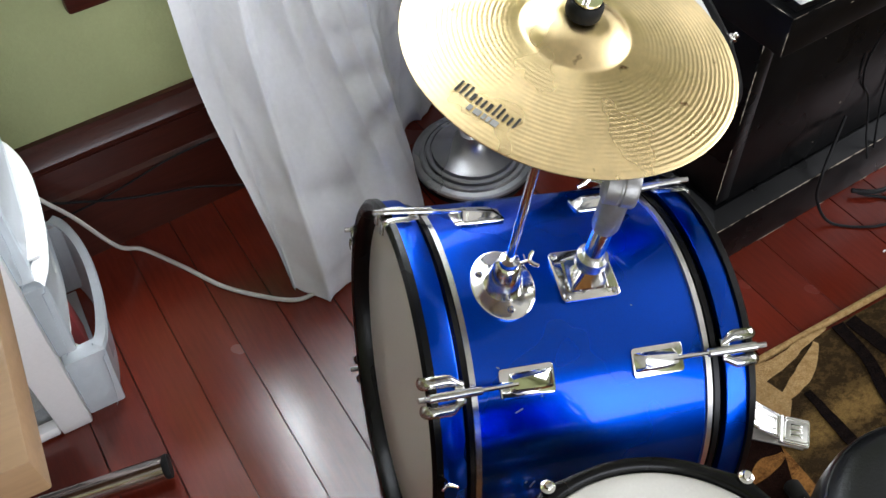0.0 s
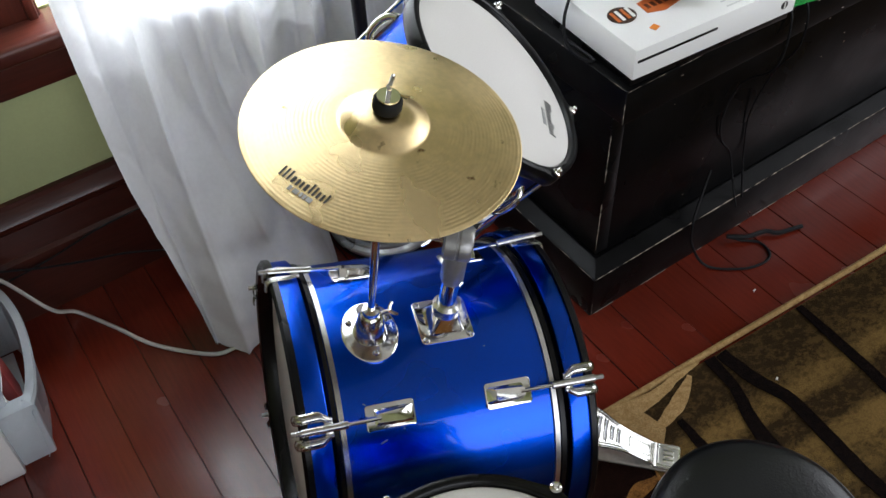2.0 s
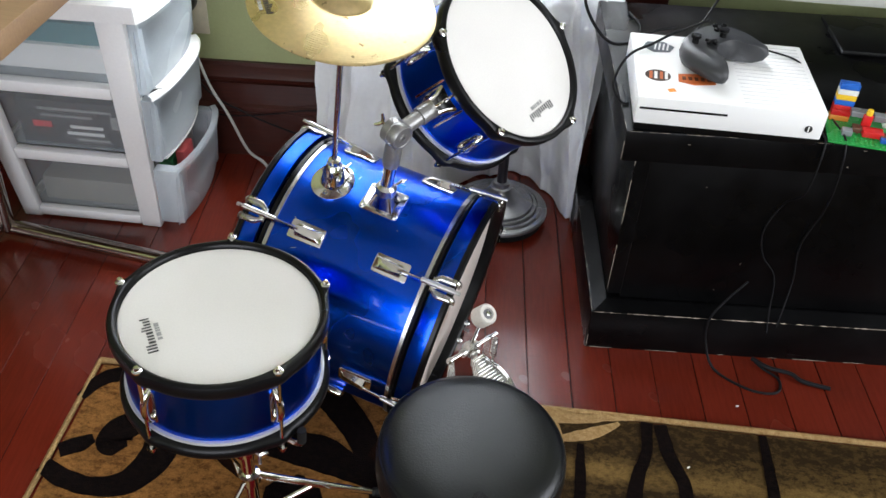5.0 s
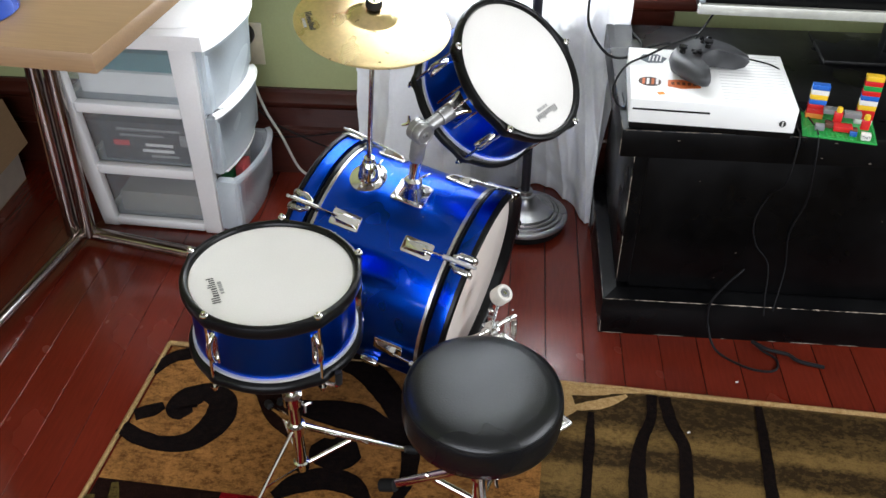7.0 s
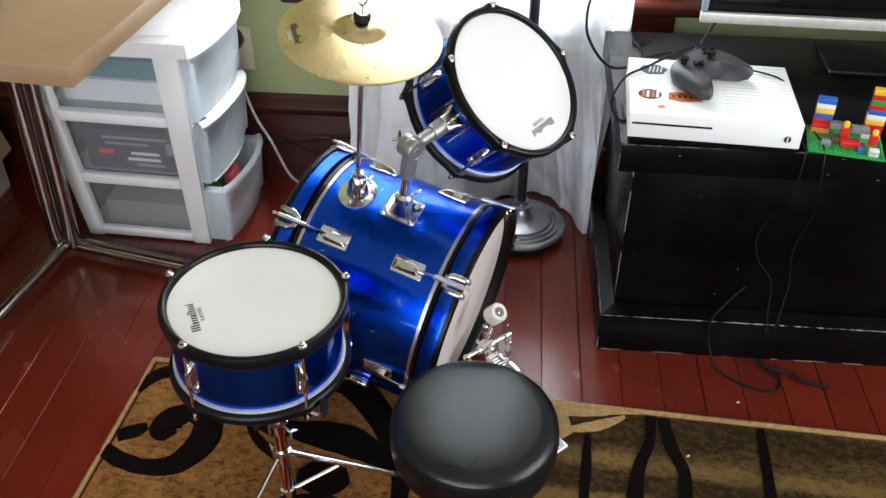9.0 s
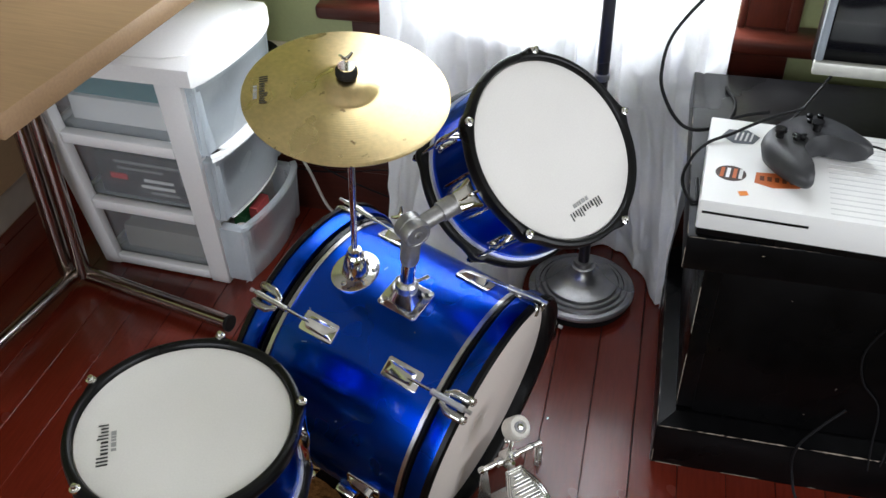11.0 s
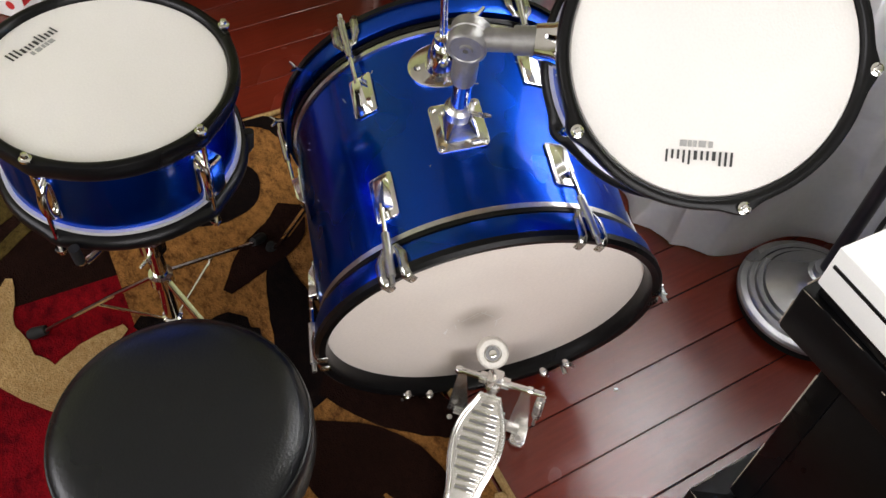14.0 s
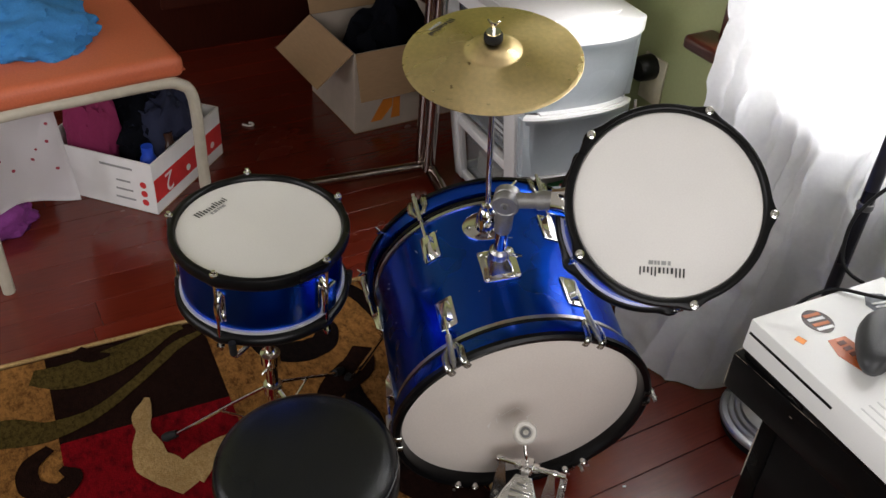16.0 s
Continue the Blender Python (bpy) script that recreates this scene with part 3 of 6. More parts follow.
for deg in (37.5, -22.5, -82.5, 97.5, 157.5, -142.5):
    for s in (1, -1):
        m = around(deg, s * 0.072)
        bm = sheet(rounded(0.058, 0.031, 0.004), 0, 0.0025, m=m, bevel=0.0008)
        lug = part("lug", bm, CHROME, bass, "pressed chrome lug")
        b = bmesh.new()
        lo = [b.verts.new((x - s * 0.004, y, 0.0025)) for x, y in rounded(0.046, 0.020, 0.003, 2)]
        hi = [b.verts.new((x, y * (0.75 if s * x > 0 else 1), 0.011 + s * 0.12 * x)) for x, y in rounded(0.036, 0.014, 0.003, 2)]
        n = len(lo)
        for k in range(n):
            b.faces.new((lo[k], lo[(k + 1) % n], hi[(k + 1) % n], hi[k]))
        b.faces.new(hi)
        part("lug_casing", moved(b, m), CHROME, lug, smooth=30)
        h = around(deg, 0, 0)
        bm = tube([h @ Vector((s * 0.085, 0, 0.011)), h @ Vector((s * 0.128, 0, 0.0145))], 0.0026, 8)
        rod = part("tension_rod", bm, CHROME, lug)
        tube_b = tube([h @ Vector((s * 0.124, 0, 0.0145)), h @ Vector((s * 0.177, 0, 0.019))], 0.0048, 10)
        tube([h @ Vector((s * 0.177, 0, 0.019)), h @ Vector((s * 0.188, 0, 0.0198))], 0.003, 8, bm=tube_b)
        part("rod_sleeve", tube_b, STEEL, lug)
        line = smooth_line([(0.140, 0, 0.0125), (0.150, 0, 0.0150), (0.164, 0, 0.0160), (0.176, 0, 0.0150), (0.1815, 0, 0.0100), (0.1825, 0, 0.0005)], 4)
        b = bmesh.new()
        for side in (-1, 1):
            rows = []
            for q in line:
                grow = min(1, max(0, (q.x - 0.142) / 0.012))
                inner, outer = 0.0035 + 0.0040 * grow, 0.0115 + 0.0085 * grow
                rows.append([])
                for n in range(9):
                    u = n / 8
                    lift = 0.0030 * math.sin(math.pi * u) ** 0.7 - 0.0012
                    rows[-1].append(b.verts.new((s * (q.x + (lift if q.x > 0.18 else 0)), side * (inner + u * (outer - inner)), q.z + (lift if q.x < 0.1815 else 0))))
            for p, q in zip(rows, rows[1:]):
                for n in range(8):
                    b.faces.new((p[n], p[n + 1], q[n + 1], q[n]))
        bmesh.ops.solidify(b, geom=b.faces[:], thickness=0.0022)
        box((0.010, 0.022, 0.004), (s * 0.145, 0, 0.0125), 0.0015, bm=b)
        part("claw", moved(b, h), CHROME, lug, "ridged chrome claw hook", 50)

# pale scuffs in the lacquer
rng = random.Random(5)
for k in range(15):
    m = around(rng.uniform(-70, 75), rng.uniform(-0.115, 0.115), 0.0004)
    long = rng.choice((0.002, 0.003, 0.004, 0.009))
    part("scuff", sheet(rounded(long, 0.0012, 0.0005, 2), -0.0006, 0.0002, m=m @ pose(0, 0, 0, 0, 0, rng.uniform(0, 180))), PALEINK, bass, smooth=0)
# wing bolts and screws round the struck hoop's edge
for deg, s in ((-86, 1), (-88, -1), (60, -1), (88, -1)):
    m = around(deg, s * 0.166, 0.012)
    wing_bolt(bass, m, 0.7)
# short pale streaks scattered over the middle of the struck head
PALEFILM = mat("pale_film", (0.92, 0.88, 0.84), 0.5, vary=0.1)
streak_rng = random.Random(21)
for k in range(9):
    a, r = streak_rng.uniform(-0.5, 0.5), streak_rng.uniform(0.02, 0.11)
    m = DM @ pose(-0.02 + r * math.cos(a) * 0.6, r * math.sin(a) - 0.01, 0.1571, 0, 0, streak_rng.uniform(-50, 50))
    part("pale_streak", sheet(rounded(streak_rng.uniform(0.004, 0.028), streak_rng.uniform(0.0008, 0.0022), 0.0004, 2), -0.0002, 0.0002, m=m), PALEFILM, bass, smooth=0)
# domed buffers with short pins under the struck hoop
for deg in (154.0, 163.5, -149.5, -139.5):
    m = around(deg, 0.1765, 0.0085) @ pose(0, 0, 0, 0, 90, 0)
    clip = part("buffer", lathe([(0.0072, -0.002), (0.0072, 0.004), (0.006, 0.008), (0.003, 0.0100), (0, 0.0105)], 18, m=m), CHROME, bass, "small domed silver buffer")
    q = around(deg, 0.180, 0.010)
    part("pin", tube([q @ Vector((0, 0, 0)), q @ Vector((0, 0, 0.016))], 0.0022, 8), STEEL, clip)
# spurs that hold the front up
for s in (1, -1):
    m = around(s * 118, 0.035)
    part("spur_bracket", box((0.034, 0.024, 0.014), (0, 0, 0.007), 0.003, m=m), CHROME, bass, "chrome spur bracket")
for s in (1, -1):
    a = around(s * 118, -0.1) @ Vector((0, 0, 0.01))
    leg = tube([a, (a.x - 0.03, s * -0.235, 0.03), (a.x - 0.04, s * -0.25, 0.008)], 0.0045, 8)
    spur = part("spur", leg, CHROME, bass, "chrome spur leg")
    part("rubber_foot", lathe([(0, 0), (0.008, 0), (0.009, 0.01), (0.006, 0.02), (0, 0.021)], 12, m=pose(a.x - 0.04, s * -0.25, 0)), RUBBER, spur)

# tom mount: plate and post on the shell, knuckle, arm (the arm ends at the tom's own bracket)
BM = pose(BX, BY, 0, 0, 0, BYAW)
BI = BM.inverted()
pm = around(8.6, 0.014)
plate = screw_plate(bass, pm)
elbow = BI @ Vector((-0.373, -0.143, 0.568))
foot = pm @ Vector((0, 0, 0.02))
up = (elbow - foot).normalized()
part("post", tube([foot, foot + up * 0.075], 0.0105, 16), CHROME, bass, "polished chrome tom post")
part("collar", lathe([(0.0105, 0), (0.0165, 0.001), (0.0165, 0.013), (0.0125, 0.017), (0.0105, 0.017)], 24, m=axis_pose(foot + up * 0.003, up)), STEEL, bass)
wing_bolt(bass, axis_pose(foot + up * 0.010, BI.to_3x3() @ Vector((0.8, 0.5, 0.2))) @ pose(0, 0, 0.012), 0.9)
top = BI @ Vector((-0.330, -0.098, 0.582))
arm_way = (top - elbow).normalized()
side = up.cross(arm_way).normalized()
knuckle = tube([elbow - up * 0.062, elbow - up * 0.056, elbow - up * 0.026, elbow - up * 0.010], [0.0118, 0.0138, 0.0138, 0.011], 18)
lathe([(0, -0.0165), (0.016, -0.0165), (0.0205, -0.014), (0.0205, -0.002), (0.0192, -0.001), (0.0192, 0.001), (0.0205, 0.002), (0.0205, 0.013), (0.0185, 0.0155), (0.0165, 0.0155), (0.0155, 0.0145), (0.007, 0.0145), (0.0062, 0.0165), (0.003, 0.0165), (0.0025, 0.012), (0, 0.012)], 40, bm=knuckle, m=axis_pose(elbow, -side))
tube([elbow + arm_way * 0.012, elbow + arm_way * 0.05], 0.0118, 18, bm=knuckle)
part("knuckle", knuckle, CAST, bass, "grey cast tom holder knuckle")
wing_bolt(bass, axis_pose(elbow + side * 0.017, side), 0.9)
sleeve = tube([elbow + arm_way * 0.046, elbow + arm_way * 0.075], 0.0145, 18)
part("sleeve", sleeve, CAST, bass, "grey cast arm sleeve")

# cymbal rod holder and rod
fm = around(8.6, -0.076)
fl = part("flange", lathe([(0, 0.0025), (0.034, 0.003), (0.0365, 0.0015), (0.0365, -0.003)], 40, m=fm @ Matrix.Diagonal((0.92, 1.12, 1, 1))), CHROME, bass, "round chrome flange")
for k in range(3):
    a = 2 * math.pi * (k + 0.25) / 3
    part("screw", lathe([(0.0, 0.0062), (0.0025, 0.0055), (0.0042, 0.0025)], 10, m=fm @ pose(0.026 * math.cos(a), 0.03 * math.sin(a), 0.001)), STEEL, fl)
nut = BI @ Vector((-0.4445, -0.1415, 0.79))
fc = fm @ Vector((0, 0, 0.0))
fup = (nut - fc).normalized()
part("holder", lathe([(0.021, 0.0), (0.017, 0.02), (0.0125, 0.038), (0.010, 0.040), (0.010, 0.047), (0.004, 0.049)], 28, m=axis_pose(fc, fup)), CHROME, bass, "chrome bell-shaped rod holder")
wing_bolt(bass, axis_pose(fc + fup * 0.03, BI.to_3x3() @ Vector((0.8, -0.3, 0.25))) @ pose(0, 0, 0.012), 0.75)
part("cymbal_rod", tube([fc + fup * 0.04, nut + fup * 0.012], 0.0046, 12), CHROME, bass, "thin chrome cymbal rod")

# tom: rests on the arm
TC, TN = Vector((-0.2057, 0.0098, 0.6227)), Vector((0.596, -0.4016, 0.695))
tm = axis_pose(TC, TN, (0, 1, 0))
ti = tm.inverted()
def angle_of(m, p):
    q = m.inverted() @ Vector(p)
    return math.atan2(q.y, q.x)
a0 = angle_of(tm, (-0.221, -0.129, 0.564))
tom = small_drum("tom_drum", tm, 0.1325, 0.135, [a0 + 2 * math.pi * k / 5 for k in range(5)], "blue tom drum with white head tilted on its arm", ((-0.131, -0.006, 0.560), (-0.166, -0.060, 0.558)))
world_top = BM @ top
hit = ti @ world_top
out = Vector((hit.x, hit.y, 0)).normalized()
bp = axis_pose(Vector((out.x * 0.1265, out.y * 0.1265, -0.062)), out, (0, 0, 1))
bm = sheet(rounded(0.078, 0.058, 0.006), 0, 0.0025, m=bp, bevel=0.001)
b = bmesh.new()
lo = [b.verts.new((x, y, 0.0025)) for x, y in rounded(0.062, 0.046, 0.006, 3)]
mid = [b.verts.new((x, y, 0.016)) for x, y in rounded(0.050, 0.034, 0.006, 3)]
hi = [b.verts.new((x, y, 0.032)) for x, y in rounded(0.044, 0.030, 0.006, 3)]
for p, q in ((lo, mid), (mid, hi)):
    for k in range(len(p)):
        b.faces.new((p[k], p[(k + 1) % len(p)], q[(k + 1) % len(p)], q[k]))
b.faces.new(hi)
join(bm, moved(b, bp))
bracket = part("bracket", bm, CHROME, tom, "boxy chrome tom bracket")
part("bracket_sleeve", tube([bp @ Vector((0, 0, 0.028)), ti @ (BM @ (elbow + arm_way * 0.076))], 0.0115, 18), CAST, tom)
wing_bolt(tom, bp @ pose(0.03, 0.0, 0.016, 0, 90, 0), 0.8)

# snare drum and its stand
sm = axis_pose((-0.569, -0.458, 0.487), (0.033, 0.008, 0.999), (1, 0, 0))
a0 = angle_of(sm, (-0.467, -0.5695, 0.485))
snare = small_drum("snare_drum", sm, 0.127, 0.119, [a0 + 2 * math.pi * k / 5 for k in range(5)], "blue snare drum with white head and black hoops on its stand", ((-0.630, -0.538, 0.49), (-0.660, -0.482, 0.49)), swell=0.004)
part("strainer", box((0.016, 0.03, 0.05), (0, 0, 0), 0.004, m=pose(0, 0, -0.07) @ pose(0, 0, 0, 0, 0, 28) @ pose(0.131, 0, 0)), CHROME, snare, "chrome snare strainer lever")

stand = thing("snare_stand", (-0.563, -0.46, 0), 0, "chrome tripod snare stand with basket arms", "stand")
part("tube", tube([(0, 0, 0.045), (0, 0, 0.23)], 0.0105, 14), CHROME, stand)
part("upper_tube", tube([(0, 0, 0.2), (0, 0, 0.315)], 0.008, 14), CHROME, stand)
part("clamp", lathe([(0.0105, 0.205), (0.017, 0.207), (0.017, 0.228), (0.0105, 0.23)], 20), CHROME, stand)
part("leg_collar", lathe([(0.0105, 0.135), (0.016, 0.136), (0.016, 0.155), (0.0105, 0.156)], 20), CHROME, stand)
part("base_collar", lathe([(0.0, 0.04), (0.014, 0.041), (0.014, 0.058), (0.0105, 0.06)], 20), CHROME, stand)
wing_bolt(stand, axis_pose((0.014, -0.006, 0.218), (0.8, -0.6, 0)), 0.9)
for fx, fy in ((-0.087, -0.172), (0.19, 0.078), (-0.105, 0.168)):
    f2 = Vector((fx, fy, 0.012))
    d = Vector((fx, fy, 0)).normalized()
    bm = tube([d * 0.014 + Vector((0, 0, 0.145)), d * 0.07 + Vector((0, 0, 0.105)), f2], 0.0058, 8, flat=0.6)
    leg = part("leg", bm, CHROME, stand)
    part("brace", tube([d * 0.013 + Vector((0, 0, 0.05)), d * 0.10 + Vector((0, 0, 0.085))], 0.0042, 8, flat=0.5), CHROME, leg)
    part("rubber_foot", tube([f2 - d * 0.012 + Vector((0, 0, 0.010)), f2 + d * 0.008, f2 + d * 0.014 - Vector((0, 0, 0.003))], [0.007, 0.009, 0.007], 10), RUBBER, leg)
for ang in (80, 200, 320):
    d = Vector((math.cos(radians(ang)), math.sin(radians(ang)), 0))
    bm = tube(smooth_line([d * 0.008 + Vector((0, 0, 0.31)), d * 0.07 + Vector((0, 0, 0.318)), d * 0.118 + Vector((0, 0, 0.335)), d * 0.137 + Vector((0, 0, 0.350)), d * 0.139 + Vector((0, 0, 0.372))], 4), 0.004, 8)
    arm = part("basket_arm", bm, CHROME, stand)
    part("rubber_tip", tube([d * 0.137 + Vector((0, 0, 0.352)), d * 0.139 + Vector((0, 0, 0.376))], 0.0058, 10), RUBBER, arm)

# cymbal with hammered, lathed face
CC, CN = Vector((-0.448, -0.141, 0.763)), Vector((0.128, -0.16, 0.979))
cm = axis_pose(CC, CN, (1, 0, 0))
cy = thing("cymbal", label="brassy lathed crash cymbal with scuffs on a thin rod", category="cymbal")
cy.matrix_basis = cm
prof = [(0.004, 0.0275), (0.010, 0.0272), (0.017, 0.0262), (0.024, 0.0242), (0.030, 0.0213), (0.035, 0.0178), (0.0385, 0.0148), (0.040, 0.0137), (0.0415, 0.0131), (0.043, 0.0128)]
for k in range(34):
    r = 0.046 + k * 0.0024
    prof.append((r, 0.0128 - 0.0125 * ((r - 0.043) / 0.085) ** 1.25))
prof += [(0.1275, 0.0), (0.1272, -0.0009), (0.12, 0.0), (0.043, 0.0117), (0.022, 0.0248), (0.004, 0.0278)]
part("plate", lathe(prof, 128), BRASS, cy, "lathed brass plate with raised bell", 60)
a, b = cm.inverted() @ Vector((-0.552, -0.148, 0.775)), cm.inverted() @ Vector((-0.534, -0.196, 0.765))
way = Vector((b.x - a.x, b.y - a.y, 0))
rad = Vector((a.x + b.x, a.y + b.y, 0)).normalized()
nrm = (Vector((0, 0, 1)) + rad * 0.16).normalized()
wordmark(cy, axis_pose((a.x, a.y, 0.0052), nrm, way), way.length)
part("felt", lathe([(0, 0.0285), (0.0125, 0.0285), (0.0135, 0.031), (0.0135, 0.038), (0.0115, 0.041), (0, 0.041)], 24), RUBBER, cy, "black rubber washer")
part("washer", lathe([(0, 0.0415), (0.0105, 0.0415), (0.0105, 0.0435), (0, 0.0435)], 24), CHROME, cy)
wing_bolt(cy, pose(0, 0, 0.042, 0, 0, 40), 0.75)

# throne
th = thing("drum_throne", (-0.237, -0.523, 0), 0, "round black vinyl drum stool on a chrome tripod", "stool")
tmz = pose(0, 0, 0.342, 1.5, 1.5, 0)
part("seat", lathe([(0, 0.0), (0.06, 0.0005), (0.095, -0.001), (0.112, -0.004), (0.121, -0.010), (0.1255, -0.019), (0.127, -0.030), (0.127, -0.055), (0.125, -0.070), (0.118, -0.075), (0, -0.075)], 96, m=tmz), VINYL, th, "padded black vinyl seat", 50)
part("piping", lathe([(0.1225 + 0.0022 * math.cos(q), -0.0145 + 0.0022 * math.sin(q)) for q in [2 * math.pi * k / 8 for k in range(8)]], 96, closed=True, m=tmz), VINYL, th)
part("seat_plate", lathe([(0, 0.258), (0.05, 0.258), (0.05, 0.265), (0, 0.267)], 24), PLASTIC, th)
part("post", tube([(0, 0, 0.05), (0, 0, 0.262)], 0.0125, 16), CHROME, th)
part("collar", lathe([(0.0125, 0.13), (0.02, 0.131), (0.02, 0.158), (0.0125, 0.16)], 20), CHROME, th)
wing_bolt(th, axis_pose((0.015, -0.01, 0.145), (0.8, -0.6, 0)), 1.0)
for fx, fy in ((0.075, 0.165), (-0.165, 0.052), (0.03, -0.20)):
    f2 = Vector((fx, fy, 0.02))
    d = Vector((fx, fy, 0)).normalized()
    leg = part("leg", tube([d * 0.016 + Vector((0, 0, 0.14)), f2], 0.0085, 8, flat=0.55), CHROME, th)
    part("brace", tube([d * 0.013 + Vector((0, 0, 0.06)), d * 0.10 + Vector((0, 0, 0.085))], 0.006, 8, flat=0.5), CHROME, leg)
    part("rubber_foot", tube([f2 - d * 0.012 + Vector((0, 0, 0.006)), f2 + d * 0.016 - Vector((0, 0, 0.008))], [0.012, 0.0125], 10), RUBBER, leg)

# kick pedal: its own y runs from the heel to the drum
HEEL, TOE = Vector((-0.092, -0.291, 0)), Vector((-0.240, -0.131, 0))
pd = thing("kick_pedal", (-0.166, -0.211, 0), math.degrees(math.atan2(TOE.y - HEEL.y, TOE.x - HEEL.x)) - 90, "bright metal bass drum pedal with a ribbed footboard", "pedal")
PI = pd.matrix_basis.inverted()
y0, y1 = (PI @ HEEL).y, (PI @ TOE).y
part("base_plate", box((0.046, y1 - y0 + 0.02, 0.004), (0, (y0 + y1) / 2, 0.0105), 0.0015), STEEL, pd)


def rimmed(name, outline, m, rim_r, parent, label):
    """A flat cast plate with a raised round border a little inside its edge."""
    plate = part(name, sheet(outline, 0, 0.004, m=m, bevel=0.001), ALU, parent, label)
    cx, cy2 = sum(p[0] for p in outline) / len(outline), sum(p[1] for p in outline) / len(outline)
    for inset in (0.0022, 0.0062):
        ring = []
        for x, y in outline:
            d = Vector((cx - x, (cy2 - y) * 0.35))
            d = d.normalized() * inset if d.length else d
            ring.append((x + d.x, y + d.y, 0.0042))
        part("border", tube(ring + ring[:2], rim_r, 6, m=m), CHROME, plate)
    return plate


heel_m = pose(0, y0 + 0.002, 0.014)
hp = rimmed("heel_plate", rounded(0.044, 0.036, 0.004), heel_m, 0.0011, pd, "bright heel plate with a raised badge")
for k in (-1, 0, 1):
    part("ridge", box((0.005, 0.016, 0.0016), (k * 0.008, 0, 0.0046), 0.0006, m=heel_m), CHROME, hp)
part("hinge_pin", tube([(-0.021, y0 + 0.0225, 0.017), (0.021, y0 + 0.0225, 0.017)], 0.003, 8), STEEL, pd)
ln = y1 - y0 - 0.032
tilt = math.degrees(math.asin(0.09 / ln))
fb = pose(0, y0 + 0.026, 0.018, tilt, 0, 0)
half = [(0.019, 0.0), (0.0195, 0.12), (0.020, 0.25), (0.024, 0.38), (0.031, 0.52), (0.0345, 0.64), (0.034, 0.74), (0.029, 0.85), (0.020, 0.95), (0.014, 1.02)]
pl = [(p.x, p.y) for p in smooth_line([(x, y * ln, 0) for x, y in half], 4)]
pl += [(-x, y) for x, y in reversed(pl)]
board = rimmed("footboard", pl, fb, 0.0013, pd, "ribbed bright metal footboard")
for k in range(10):
    f = 0.36 + 0.064 * k
    near = min(half, key=lambda q: abs(q[1] - f))[0]
    wv = 2 * near - 0.022
    for dy in (-0.0026, 0.0026):
        part("rib", box((wv, 0.0018, 0.0026), (0, ln * f + dy, 0.0046), 0.0008, m=fb), CHROME, board)
    part("rib_groove", box((wv - 0.002, 0.0026, 0.0006), (0, ln * f, 0.0041), m=fb), GUNMETAL, board, smooth=0)
for x, y, sx, sy in ((0, 0.05, 0.018, 0.0016), (0, 0.25, 0.018, 0.0016), (-0.009, 0.15, 0.0016, 0.2 * ln), (0.009, 0.15, 0.0016, 0.2 * ln)):
    part("badge_edge", box((sx, sy, 0.0022), (x, ln * y, 0.0046), 0.0006, m=fb), CHROME, board)
yp = y1 - 0.008
part("crossbar", box((0.094, 0.016, 0.006), (0, yp, 0.010), 0.002), STEEL, pd)
for s in (-1, 1):
    x = s * 0.043
    post_m = axis_pose((x, yp, 0.0), (0, -1, 0), (0, 0, 1))
    plate2 = sheet([(0.004, -0.017), (0.004, 0.013), (0.045, 0.011), (0.105, 0.006), (0.122, 0.005), (0.122, -0.005), (0.105, -0.006), (0.045, -0.013)], -0.0012, 0.0012, m=post_m)
    up2 = part("upright", plate2, ALU, pd, "flat bright pedal upright")
    part("foot_pad", sheet(rounded(0.022, 0.036, 0.007), 0, 0.006, m=pose(x + s * 0.006, yp - 0.006, 0.003), bevel=0.002), ALU, up2)
    part("rivet", lathe([(0, 0.0035), (0.004, 0.003), (0.0045, 0)], 12, m=axis_pose((x + s * 0.006, yp - 0.014, 0.009), (0, 0, 1))), STEEL, up2)
    part("bolt", lathe([(0, 0), (0.006, 0), (0.006, 0.006), (0.004, 0.009), (0, 0.010)], 10, m=axis_pose((x + s * 0.001, yp, 0.116), (s, 0, 0))), CHROME, up2)
part("axle", tube([(-0.052, yp, 0.116), (0.066, yp, 0.116)], 0.0045, 10), CHROME, pd)
hub = box((0.022, 0.024, 0.024), (0, yp, 0.116), 0.005, 2)
tube([(-0.020, yp, 0.116), (-0.009, yp, 0.116)], 0.008, 12, bm=hub)
tube([(0.009, yp, 0.116), (0.020, yp, 0.116)], 0.008, 12, bm=hub)
part("hub", hub, ALU, pd, "chunky cast rocker on the axle")
part("hub_bolt", tube([(0.0, yp - 0.010, 0.124), (-0.004, yp - 0.026, 0.134)], 0.0032, 8), CHROME, pd)
bt = PI @ Vector((-0.218, -0.167, 0.230))
part("beater_rod", tube([(0, yp, 0.120), (bt.x * 0.6, (yp + bt.y) / 2, 0.17), bt], 0.0032, 8), CHROME, pd)
ax = (PI.to_3x3() @ Vector((0.50, -0.36, 0.78))).normalized()
bm = lathe([(0, -0.016), (0.015, -0.016), (0.0185, -0.012), (0.0185, 0.012), (0.016, 0.015), (0.0105, 0.015), (0.0095, 0.0115), (0, 0.0115)], 32, m=axis_pose(bt, ax))
be = part("beater", bm, FELT, pd, "white felt beater")
part("beater_washer", lathe([(0.0045, 0.0118), (0.0085, 0.0118), (0.0085, 0.0135), (0.0045, 0.0135)], 20, closed=True, m=axis_pose(bt, ax)), GUNMETAL, be)
part("beater_nut", lathe([(0, 0.0165), (0.0045, 0.016), (0.005, 0.012), (0, 0.012)], 16, m=axis_pose(bt, ax)), CHROME, be)
